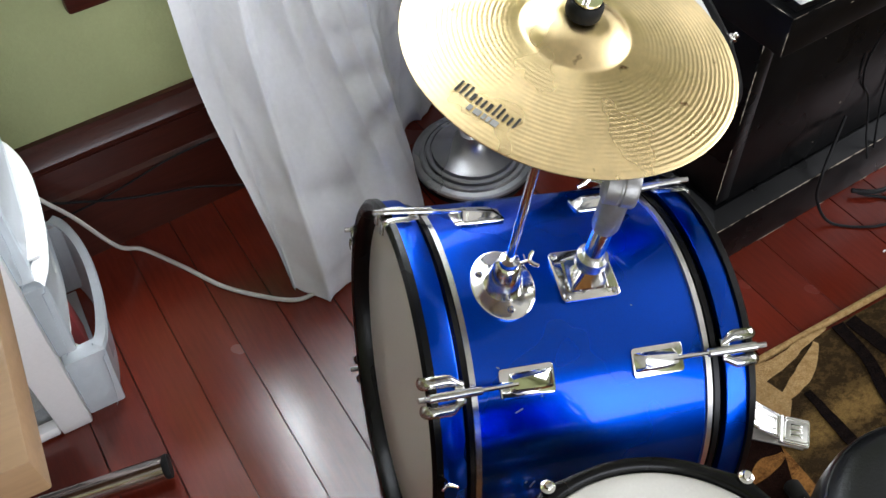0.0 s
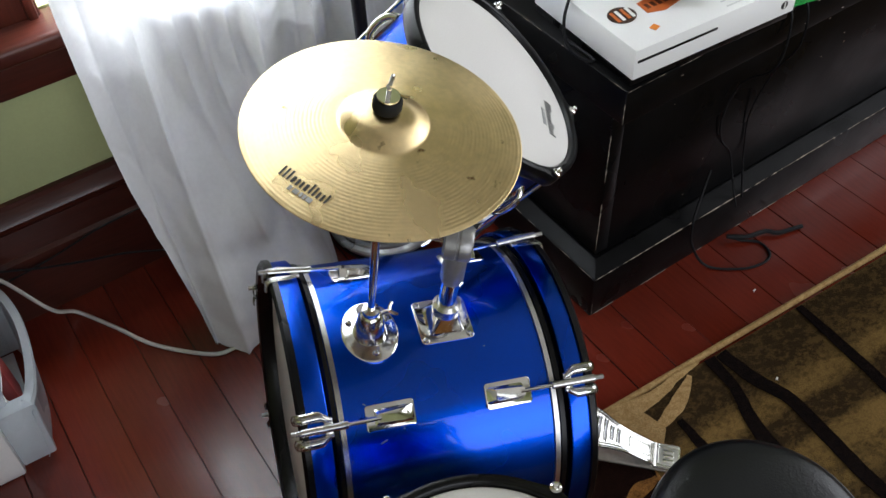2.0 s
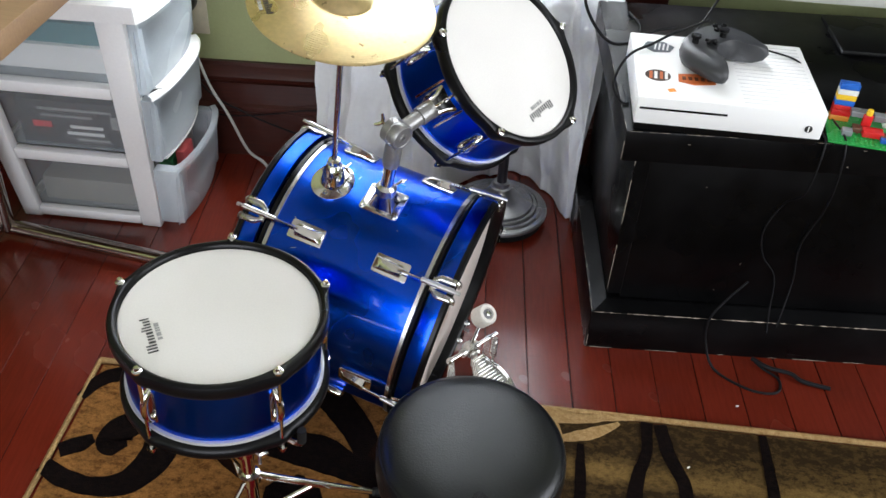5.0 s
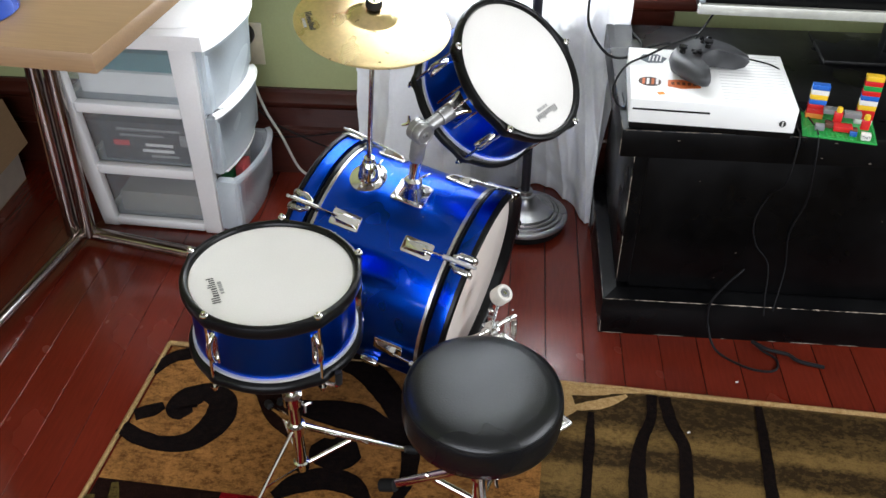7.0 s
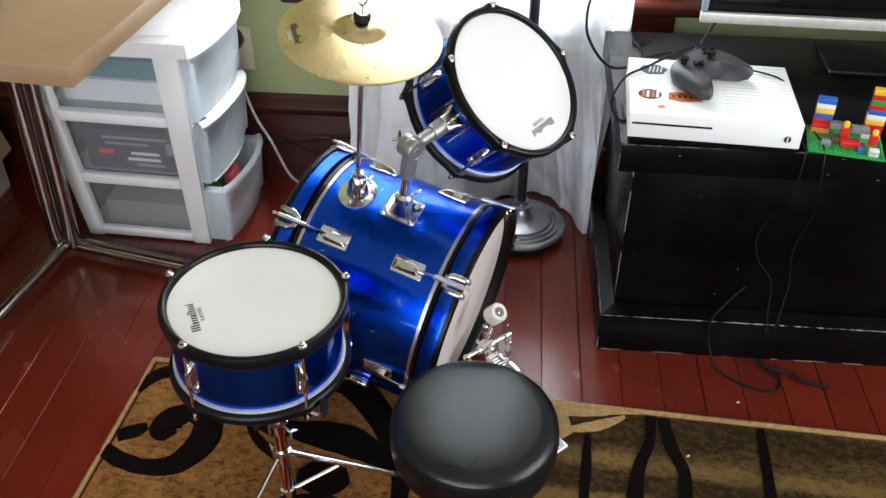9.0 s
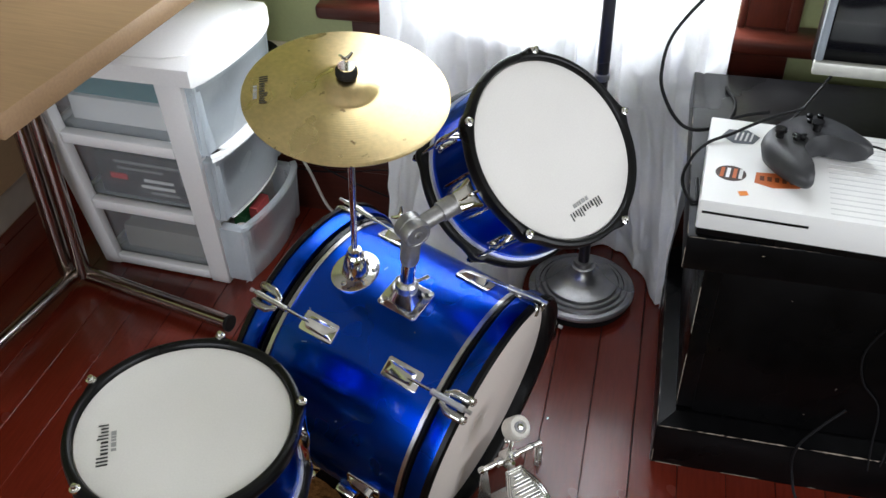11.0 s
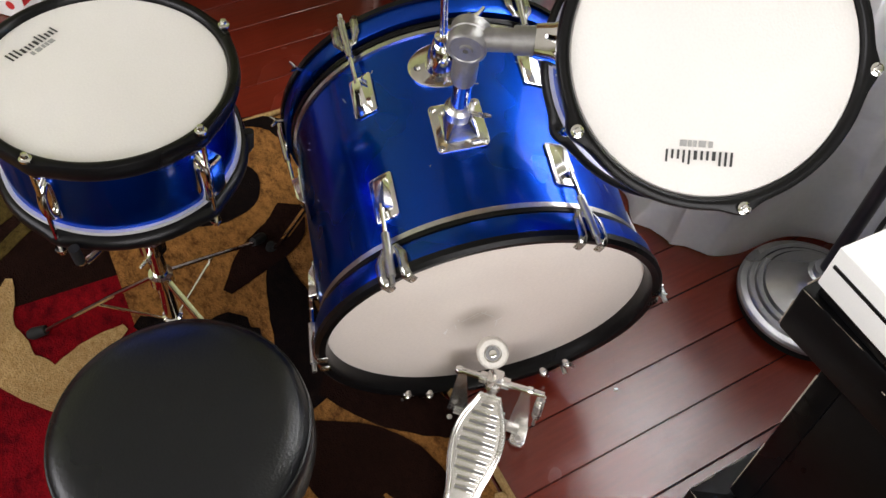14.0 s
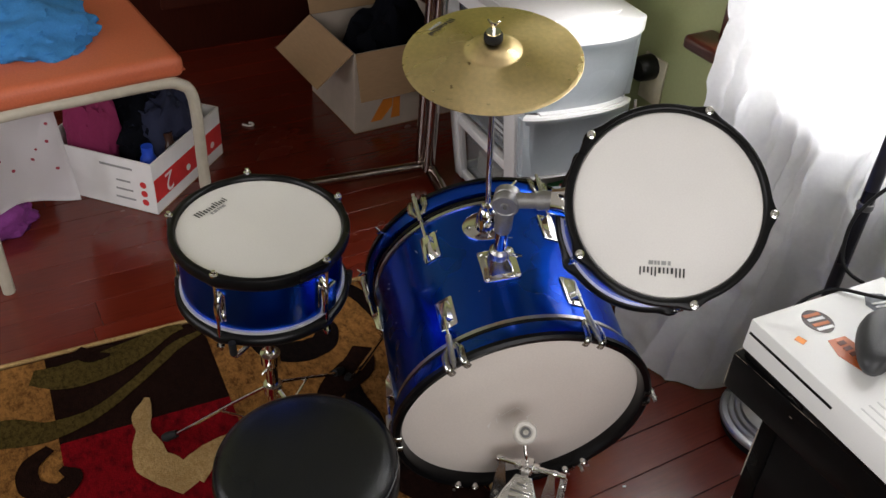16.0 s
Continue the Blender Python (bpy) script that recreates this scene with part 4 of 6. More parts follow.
coil = [(0.064 + 0.0052 * math.cos(q), yp + 0.0052 * math.sin(q), 0.108 - 0.05 * q / 50.0) for q in [k * 0.5 for k in range(101)]]
part("spring", tube(coil, 0.0012, 5), CHROME, pd)
part("spring_rod", tube([(0.064, yp, 0.118), (0.064, yp, 0.035)], 0.0022, 8), STEEL, pd)
part("chain_link", box((0.012, 0.006, 0.03), (0, yp - 0.013, 0.100), 0.002), STEEL, pd)


# ---- window side: curtain, lamp, television, console ----
TOPLINE = [(-0.600, 0.490), (0.045, 0.490)]
FLOORLINE = smooth_line([(-0.578, 0.335, 0), (-0.572, 0.314, 0), (-0.505, 0.276, 0), (-0.42, 0.268, 0), (-0.358, 0.298, 0), (-0.303, 0.378, 0), (-0.292, 0.47, 0), (-0.2, 0.565, 0), (-0.12, 0.56, 0), (-0.055, 0.50, 0), (-0.03, 0.40, 0), (-0.005, 0.395, 0), (-0.006, 0.45, 0)], 10)


def along(line, s):
    k = min(s, 0.9999) * (len(line) - 1)
    i = int(k)
    return line[i].lerp(line[i + 1], k - i)


def curtain_sheet():
    b = bmesh.new()
    ns, heights = 280, [0.004 + 0.0105 * k for k in range(96)] + [1.06, 1.15, 1.3, 1.5, 1.75, 2.02]
    rows = []
    for z in heights:
        row = []
        for i in range(ns + 1):
            s = i / ns
            k = max(0.0, 1 - z / (0.40 + 0.16 * s))
            k = k * k * (3 - 2 * k)
            lo = along(FLOORLINE, s)
            top = Vector((TOPLINE[0][0] + s * (TOPLINE[1][0] - TOPLINE[0][0]), TOPLINE[0][1], 0))
            p = top.lerp(lo, k)
            amp = 0.023
            d = amp * (1.8 * abs(math.sin(s * 17 + 1.8 * noise.noise((s * 3, z * 0.6, 0)))) ** 0.7 - 1 + 0.5 * abs(math.sin(s * 41 + 2.5 * noise.noise((s * 5, z, 3)))) ** 0.7)
            d += 0.012 * noise.noise((s * 7, z * 3.5, 7)) + 0.006 * noise.noise((s * 30, z * 14, 1)) + 0.014 * k * abs(noise.noise((s * 9 + z * 5, z * 11 - s * 4, 5))) + 0.012 * k * (1 - abs(2 * noise.noise((s * 6 - z * 3, z * 7, 9))))
            # creases from packing and from leaning on things: thin sharp ridges running aslant
            for sx, sz, slant, seed, high in ((4, 9, 6, 11, 0.009), (11, 16, -5, 23, 0.006), (8, 2.5, 3, 31, 0.010)):
                ridge = 1 - abs(noise.noise((s * sx + z * slant, z * sz - s * slant * 0.3, seed)))
                d += high * max(0.0, ridge - 0.72) / 0.28
            d *= 1 - 0.3 * k
            row.append(b.verts.new((p.x + 0.2 * d, p.y + d - 0.012 * (1 - k), z)))
        rows.append(row)
    for a, c in zip(rows, rows[1:]):
        for i in range(ns):
            b.faces.new((a[i], a[i + 1], c[i + 1], c[i]))
    return b


cur = thing("curtain", (0, 0, 0), 0, "sheer white curtain hanging to the floor before the window", "curtain")
part("fabric", curtain_sheet(), SHEER, cur, smooth=180)
part("curtain_rod", tube([(-0.72, 0.495, 2.03), (0.18, 0.495, 2.03)], 0.009, 12), GUNMETAL, cur)
for x in (-0.7, 0.16):
    part("rod_bracket", tube([(x, 0.495, 2.03), (x, 0.628, 2.03)], 0.006, 8), GUNMETAL, cur)

SATINGREY = mat("satin_grey_metal", (0.40, 0.40, 0.41), 0.3, metal=0.85, bump=0.05, vary=0.12)
lamp = thing("floor_lamp", (-0.171, 0.42, 0), 0, "grey metal floor lamp on a round stepped base", "lamp")
part("base_skirt", lathe([(0, 0.0), (0.104, 0.0), (0.106, 0.003), (0.106, 0.019), (0, 0.019)], 72), RUBBER, lamp, "black underside of the base")
part("base", lathe([(0, 0.0192), (0.109, 0.0192), (0.112, 0.022), (0.112, 0.027), (0.108, 0.030), (0.099, 0.0315), (0.098, 0.036), (0.096, 0.0375), (0.090, 0.0375), (0.089, 0.0335), (0.087, 0.0335), (0.086, 0.0405), (0.084, 0.042), (0.079, 0.042), (0.078, 0.038), (0.076, 0.038), (0.075, 0.046), (0.066, 0.050), (0.050, 0.056), (0.036, 0.065), (0.027, 0.078), (0.025, 0.086), (0.019, 0.088), (0.019, 0.098), (0.0, 0.10)], 96), SATINGREY, lamp, "stepped round grey base", 25)
part("pole", tube([(0, 0, 0.085), (0, 0, 1.5)], 0.0115, 16), mat("dark_enamel_pole", (0.05, 0.05, 0.06), 0.3, metal=0.5), lamp, "dark metal pole")
part("pole_joint", lathe([(0.0115, 0.52), (0.0135, 0.522), (0.0135, 0.532), (0.0115, 0.534)], 16), GUNMETAL, lamp)

tv = thing("television", (0.16, 0.33, 0.524), -2.0, "black flat television with a thin silver lower bezel", "television")
part("casing", box((0.96, 0.045, 0.56), (0.48, 0.03, 0.372), 0.008), PLASTIC, tv)
part("screen", box((0.93, 0.004, 0.51), (0.48, 0.0055, 0.385), 0.001), mat("dark_glass_screen", (0.006, 0.006, 0.008), 0.08, spec=0.6, rough_vary=0.02), tv, "dark glossy screen")
part("bezel", box((0.96, 0.014, 0.022), (0.48, 0.0, 0.10), 0.003), mat("silver_plastic", (0.55, 0.55, 0.5), 0.35, metal=0.3), tv, "silver bezel strip")
part("bezel", box((0.012, 0.014, 0.55), (0.006, 0.0, 0.388), 0.003), mat("grey_plastic", (0.32, 0.36, 0.40), 0.35, metal=0.3), tv)
part("neck", box((0.16, 0.04, 0.09), (0.48, 0.045, 0.05), 0.006), PLASTIC, tv)
part("foot", box((0.42, 0.16, 0.012), (0.48, 0.05, 0.0062), 0.005), PLASTIC, tv)

# game console: its own x along the front, y to the back
con = thing("game_console", (-0.002, -0.020, 0.524), -3.6, "white slim game console with stickers on the black stand", "game console")
part("lower_body", box((0.29, 0.222, 0.014), (0.1475, 0.116, 0.0072), 0.002), PLASTIC, con, "black base of the console")
part("upper_body", box((0.295, 0.228, 0.048), (0.1475, 0.114, 0.038), 0.0022), IVORY, con, "matt white shell")
part("disc_slot", box((0.138, 0.002, 0.0035), (0.074, -0.0006, 0.043), 0.0005), PLASTIC, con, "black disc slot")
part("emblem", lathe([(0, 0.0006), (0.0062, 0.0005), (0.0062, 0)], 24, m=axis_pose((0.272, -0.0002, 0.032), (0, -1, 0))), INK, con, "round black emblem")
part("emblem_mark", box((0.002, 0.0006, 0.010), (0.272, -0.001, 0.032), 0, m=None), IVORY, con)
for i in range(17):
    part("vent", box((0.118, 0.0022, 0.0006), (0.226, 0.012 + i * 0.0125, 0.0621), 0), mat("vent_shadow_grey", (0.62, 0.62, 0.62), 0.6) if i == 0 else bpy.data.materials["vent_shadow_grey"], con)
hexa = [(0.028 * math.cos(radians(60 * k + 10)), 0.022 * math.sin(radians(60 * k + 10))) for k in range(6)]
GREYINK = mat("slate_sticker", (0.10, 0.11, 0.13), 0.5)
stk = part("sticker", sheet(hexa, 0, 0.0005, m=pose(0.045, 0.178, 0.0622)), GREYINK, con, "grey hexagonal sticker", 0)
for k in range(4):
    part("stripe", sheet([(x, y) for x, y in ((-0.004 + 0.007 * k, -0.012), (-0.001 + 0.007 * k, -0.012), (0.003 + 0.007 * k, 0.012), (0.007 * k, 0.012))], 0, 0.0004, m=pose(0.04, 0.178, 0.0628)), IVORY, stk, smooth=0)
BURNT = mat("burnt_orange_sticker", (0.55, 0.13, 0.03), 0.5)
stk = part("sticker", sheet([(0.021 * math.cos(2 * math.pi * k / 28), 0.019 * math.sin(2 * math.pi * k / 28)) for k in range(28)], 0, 0.0005, m=pose(0.036, 0.075, 0.0622)), mat("brown_black_sticker", (0.05, 0.025, 0.018), 0.5), con, "round dark sticker with orange bars", 0)
for dx, col in ((-0.012, BURNT), (-0.004, IVORY), (0.005, BURNT), (0.013, IVORY)):
    part("stripe", sheet([(dx - 0.003, -0.012), (dx + 0.002, -0.012), (dx + 0.004, 0.012), (dx - 0.001, 0.012)], 0, 0.0004, m=pose(0.036, 0.075, 0.0628)), col, stk, smooth=0)
stk = part("sticker", sheet([(-0.03, -0.012), (-0.005, -0.02), (0.03, -0.012), (0.033, 0.008), (0.0, 0.018), (-0.028, 0.014)], 0, 0.0005, m=pose(0.098, 0.072, 0.0622)), BURNT, con, "orange and brown sticker", 0)
for dx in (-0.02, -0.01, 0.0, 0.01, 0.02):
    part("stripe", sheet([(dx - 0.003, -0.005), (dx + 0.003, -0.005), (dx + 0.003, 0.006), (dx - 0.003, 0.006)], 0, 0.0004, m=pose(0.098, 0.072, 0.0628)), mat("brown_print", (0.12, 0.03, 0.01), 0.6) if dx == -0.02 else bpy.data.materials["brown_print"], stk, smooth=0)
part("sticker", sheet([(-0.006, -0.004), (0.006, -0.004), (0.006, 0.006), (-0.006, 0.006)], 0, 0.0005, m=pose(0.055, 0.028, 0.0622, 0, 0, 20)), ORANGE, con, smooth=0)

# game controller lying on the console
gc = thing("game_controller", (0.134, 0.112, 0.5865), 47, "black wireless game controller lying on the console", "controller")
SATIN = mat("satin_black_plastic", (0.028, 0.029, 0.032), 0.45, bump=0.1, grain=400, vary=0.15)
out = [(-0.046, 0.036), (-0.02, 0.044), (0.02, 0.044), (0.046, 0.036), (0.068, 0.012), (0.078, -0.03), (0.074, -0.062), (0.060, -0.068), (0.046, -0.052), (0.032, -0.026), (0.012, -0.018), (-0.012, -0.018), (-0.032, -0.026), (-0.046, -0.052), (-0.060, -0.068), (-0.074, -0.062), (-0.078, -0.03), (-0.068, 0.012)]
pl = [(p.x, p.y) for p in smooth_line([(*q, 0) for q in out] + [(*out[0], 0)], 4)[:-1]]
b = bmesh.new()
cx, cy2 = 0.0, 0.004
layers = []
for z, k in ((0.004, 0.80), (0.010, 0.94), (0.022, 1.0), (0.034, 0.96), (0.042, 0.84)):
    layers.append([b.verts.new((x * k, cy2 + (y - cy2) * k, z - 0.12 * max(0, -y) * (z / 0.042))) for x, y in pl])
n = len(pl)
for p, q in zip(layers, layers[1:]):
    for k in range(n):
        b.faces.new((p[k], p[(k + 1) % n], q[(k + 1) % n], q[k]))
b.faces.new(layers[0][::-1]), b.faces.new(layers[-1])
part("body", b, SATIN, gc, smooth=60)
for x, y in ((-0.036, 0.016), (0.020, -0.002)):
    part("thumbstick", lathe([(0.006, 0.040), (0.005, 0.048), (0.0085, 0.050), (0.0085, 0.054), (0.006, 0.0545), (0, 0.0535)], 20, m=pose(x, y, 0)), PLASTIC, gc)
part("direction_pad", box((0.022, 0.007, 0.005), (-0.018, -0.004, 0.044), 0.001, bm=box((0.007, 0.022, 0.005), (-0.018, -0.004, 0.044), 0.001)), PLASTIC, gc)
for x, y in ((0.040, 0.026), (0.051, 0.016), (0.040, 0.006), (0.029, 0.016)):
    part("button", lathe([(0.0045, 0.040), (0.0045, 0.0452), (0.0035, 0.046), (0, 0.046)], 14, m=pose(x, y, 0)), PLASTIC, gc)

# toy building blocks on a green plate
lg = thing("toy_block_model", (0.315, -0.02, 0.524), -11, "small toy block scene on a green studded plate", "toy")
TOY = {n: mat("toy_" + n, c, 0.3, vary=0.03) for n, c in (("green", (0.02, 0.30, 0.06)), ("red", (0.6, 0.02, 0.02)), ("blue", (0.02, 0.12, 0.5)), ("yellow", (0.8, 0.5, 0.03)), ("white", (0.75, 0.75, 0.72)), ("grey", (0.2, 0.21, 0.22)), ("orange", (0.7, 0.25, 0.04)), ("brown", (0.12, 0.05, 0.03)))}
part("base_plate", box((0.128, 0.096, 0.003), (0.064, 0.048, 0.0017), 0.0004), TOY["green"], lg)
for i in range(16):
    for j in range(12):
        if j < 5 or i in (0, 1, 15):
            part("stud", lathe([(0.0024, 0.003), (0.0024, 0.0048), (0, 0.0048)], 8, m=pose(0.004 + i * 0.008, 0.004 + j * 0.008, 0)), TOY["green"], lg)
for x, order in ((0.022, ("orange", "red", "red", "blue", "yellow", "white", "blue")), (0.108, ("white", "red", "red", "yellow", "white", "blue", "red", "green", "red", "yellow"))):
    for i, c in enumerate(order):
        part("brick", box((0.0305, 0.0155, 0.0093), (x, 0.078, 0.008 + i * 0.0096), 0.0004), TOY[c], lg)
for x, y, sx, sy, z, c in ((0.05, 0.062, 0.032, 0.016, 0.028, "grey"), (0.085, 0.06, 0.03, 0.016, 0.026, "grey"), (0.05, 0.045, 0.02, 0.016, 0.008, "brown"), (0.07, 0.035, 0.032, 0.02, 0.010, "red"), (0.088, 0.03, 0.014, 0.014, 0.008, "brown"), (0.03, 0.03, 0.016, 0.014, 0.008, "grey"), (0.088, 0.022, 0.012, 0.01, 0.006, "blue")):
    part("brick", box((sx, sy, 0.0096), (x, y, z), 0.0006), TOY[c], lg)
for x, y in ((0.06, 0.052), (0.106, 0.034)):
    tor = part("block_post", box((0.015, 0.009, 0.02), (x, y, 0.022), 0.002), TOY["red"], lg)
    part("knob", lathe([(0, 0.0), (0.005, 0.0), (0.0055, 0.004), (0.0045, 0.009), (0, 0.0095)], 14, m=pose(x, y, 0.0322)), TOY["yellow"], tor)
part("label_block", box((0.016, 0.012, 0.012), (0.108, 0.012, 0.0095), 0.0006), TOY["white"], lg)
tx = bpy.data.curves.new("tnt", "FONT")
tx.body, tx.size, tx.align_x = "TNT", 0.0075, "CENTER"
tmp = new("tmp_text", tx)
tmp.matrix_basis = pose(0, 0, 0)
bpy.context.view_layer.update()
me = bpy.data.meshes.new_from_object(tmp.evaluated_get(bpy.context.evaluated_depsgraph_get()))
bpy.data.objects.remove(tmp)
me.materials.append(INK)
tob = new("lettering", me)
tob.parent = lg
tob.matrix_basis = pose(0.108, 0.0057, 0.0075, 90, 0, 0)


def cable(name, pts, r, material, label):
    return solo(name, tube(smooth_line(pts, 8), r, 8), material, label, "cable")


cable("cable", [(0.10, 0.25, 0.58), (0.055, 0.235, 0.575), (0.008, 0.207, 0.563), (-0.030, 0.185, 0.578), (-0.060, 0.21, 0.605), (-0.072, 0.245, 0.635), (-0.058, 0.30, 0.68), (0.01, 0.35, 0.755), (0.10, 0.39, 0.85), (0.2, 0.41, 0.96)], 0.0028, CABLE, "black cable looping up beside the white curtain")
cable("cable", [(0.14, 0.19, 0.625), (0.088, 0.184, 0.603), (0.042, 0.150, 0.594), (0.006, 0.125, 0.588), (-0.014, 0.11, 0.568), (-0.023, 0.091, 0.545), (-0.014, 0.068, 0.530), (0.0, 0.06, 0.5275), (0.0, 0.12, 0.5275)], 0.0024, CABLE, "thin black cable lying over the white console")
cable("cable", [(0.20, 0.15, 0.60), (0.25, 0.15, 0.592), (0.29, 0.13, 0.586), (0.315, 0.10, 0.56), (0.318, 0.06, 0.532), (0.312, 0.01, 0.5275), (0.31, -0.027, 0.52), (0.306, -0.03, 0.43), (0.30, 0.02, 0.37), (0.285, 0.03, 0.3), (0.30, 0.031, 0.24), (0.335, 0.031, 0.19), (0.34, 0.01, 0.12), (0.342, -0.006, 0.08)], 0.0018, CABLE, "thin black cable hanging down the black stand")
cable("cable", [(0.29, 0.031, 0.175), (0.255, 0.012, 0.145), (0.226, -0.005, 0.105), (0.23, -0.012, 0.05), (0.25, -0.04, 0.006), (0.30, -0.082, 0.003), (0.345, -0.095, 0.003), (0.37, -0.085, 0.003), (0.375, -0.055, 0.003), (0.35, -0.03, 0.004), (0.33, -0.012, 0.012)], 0.0026, CABLE, "black cable coiled on the boards before the stand")
cable("cable", [(0.33, -0.012, 0.012), (0.36, -0.035, 0.012), (0.40, -0.045, 0.010), (0.42, -0.062, 0.008), (0.47, -0.075, 0.006)], 0.0042, CABLE, "black cable bundle and plug on the boards")
cable("cable", [(0.33, 0.10, 0.5275), (0.345, 0.02, 0.5275), (0.343, -0.027, 0.522), (0.35, -0.030, 0.45), (0.37, 0.015, 0.36), (0.36, 0.03, 0.27), (0.372, 0.03, 0.18), (0.36, 0.0, 0.09)], 0.0018, CABLE, "thin black cable hanging down the black stand")
cable("cable", [(0.045, 0.42, 0.527), (0.06, 0.36, 0.527), (0.045, 0.28, 0.527), (0.06, 0.23, 0.527)], 0.0026, CABLE, "black cable lying on the black stand")
cable("cable", [(0.20, 0.36, 0.60), (0.16, 0.30, 0.57), (0.13, 0.26, 0.55), (0.12, 0.24, 0.53)], 0.0024, CABLE, "black cable behind the white console")
cable("white_cord", [(-0.905, 0.585, 0.33), (-0.87, 0.575, 0.215), (-0.83, 0.565, 0.14), (-0.79, 0.555, 0.05), (-0.755, 0.565, 0.007), (-0.71, 0.49, 0.005), (-0.667, 0.41, 0.005), (-0.60, 0.336, 0.005), (-0.56, 0.318, 0.005), (-0.52, 0.33, 0.005)], 0.0036, GREYCABLE, "off-white flat cord running over the boards")
cable("wire", [(-0.95, 0.592, 0.135), (-0.84, 0.594, 0.120), (-0.75, 0.594, 0.128), (-0.66, 0.594, 0.145), (-0.58, 0.594, 0.15)], 0.0018, CABLE, "thin black wire along the dark baseboard")

cable("cable", [(-0.925, 0.585, 0.30), (-0.90, 0.588, 0.22), (-0.861, 0.588, 0.171), (-0.809, 0.588, 0.141), (-0.766, 0.588, 0.119), (-0.698, 0.586, 0.093), (-0.628, 0.584, 0.07), (-0.53, 0.57, 0.03), (-0.44, 0.55, 0.004)], 0.0022, CABLE, "thin black cable hanging along the dark baseboard")
out_ = thing("wall_outlet", (-0.905, YN, 0.375), 0, "beige wall outlet with a black plug", "outlet")
part("cover", box((0.075, 0.006, 0.115), (0, -0.0035, 0), 0.002), mat("beige_plastic", (0.55, 0.5, 0.36), 0.4), out_)
part("plug", lathe([(0, -0.05), (0.024, -0.05), (0.029, -0.044), (0.031, -0.02), (0.031, -0.0065), (0, -0.0065)], 32, m=axis_pose((-0.012, 0, 0.028), (0, 1, 0))), PLASTIC, out_, "black plug adapter")

# ---- plastic drawer unit: its drawers look towards the drums ----
du = thing("drawer_unit", (-1.085, 0.42, 0), -3, "white plastic drawer unit with three frosted bulging drawers", "drawer unit")
X0, X1, Y0, Y1, H = -0.160, 0.157, -0.118, 0.155, 0.555


def taper(x, y, z):
    t = z / H
    return (x * (1 + (0.25 if x > 0 else 0.08) * t), y * (1 + (0.66 if y < 0 else -0.24) * t), z)


def post(xa, ya, xb, yb, z0, z1, bevel=0.004):
    b = bmesh.new()
    vs = [[b.verts.new(taper(x, y, z)) for x, y in ((xa, ya), (xb, ya), (xb, yb), (xa, yb))] for z in (z0, z1)]
    for k in range(4):
        b.faces.new((vs[0][k], vs[0][(k + 1) % 4], vs[1][(k + 1) % 4], vs[1][k]))
    b.faces.new(vs[0][::-1]), b.faces.new(vs[1])
    bmesh.ops.bevel(b, geom=b.edges[:], offset=bevel, segments=2, affect="EDGES", profile=0.5)
    return b


for xa, xb in ((X0, X0 + 0.04), (X1 - 0.045, X1)):
    for ya, yb in ((Y0, Y0 + 0.02), (Y1 - 0.02, Y1)):
        part("post", post(xa, ya, xb, yb, 0.0, 0.535), WHITE, du)
for z0, z1 in ((0.004, 0.03), (0.172, 0.20), (0.352, 0.38)):
    for ya, yb in ((Y0 + 0.001, Y0 + 0.019), (Y1 - 0.019, Y1 - 0.001)):
        part("rail", post(X0 + 0.0405, ya, X1 - 0.0455, yb, z0, z1), WHITE, du)
    part("back_rail", post(X0 + 0.001, Y0 + 0.0205, X0 + 0.012, Y1 - 0.0205, z0, z1), WHITE, du)


def bulge_plan(z, push, inset=0.0, n=18):
    """The plan of a drawer's bowed front at a height: points from near side to far side."""
    pts = []
    for k in range(n + 1):
        s = -1 + 2 * k / n
        y = (Y0 + Y1) / 2 + s * ((Y1 - Y0) / 2 - 0.004 - inset)
        x = X1 + 0.004 + push + 0.025 * (1 - s * s) ** 0.7 - inset
        pts.append(taper(x, y, z))
    return pts


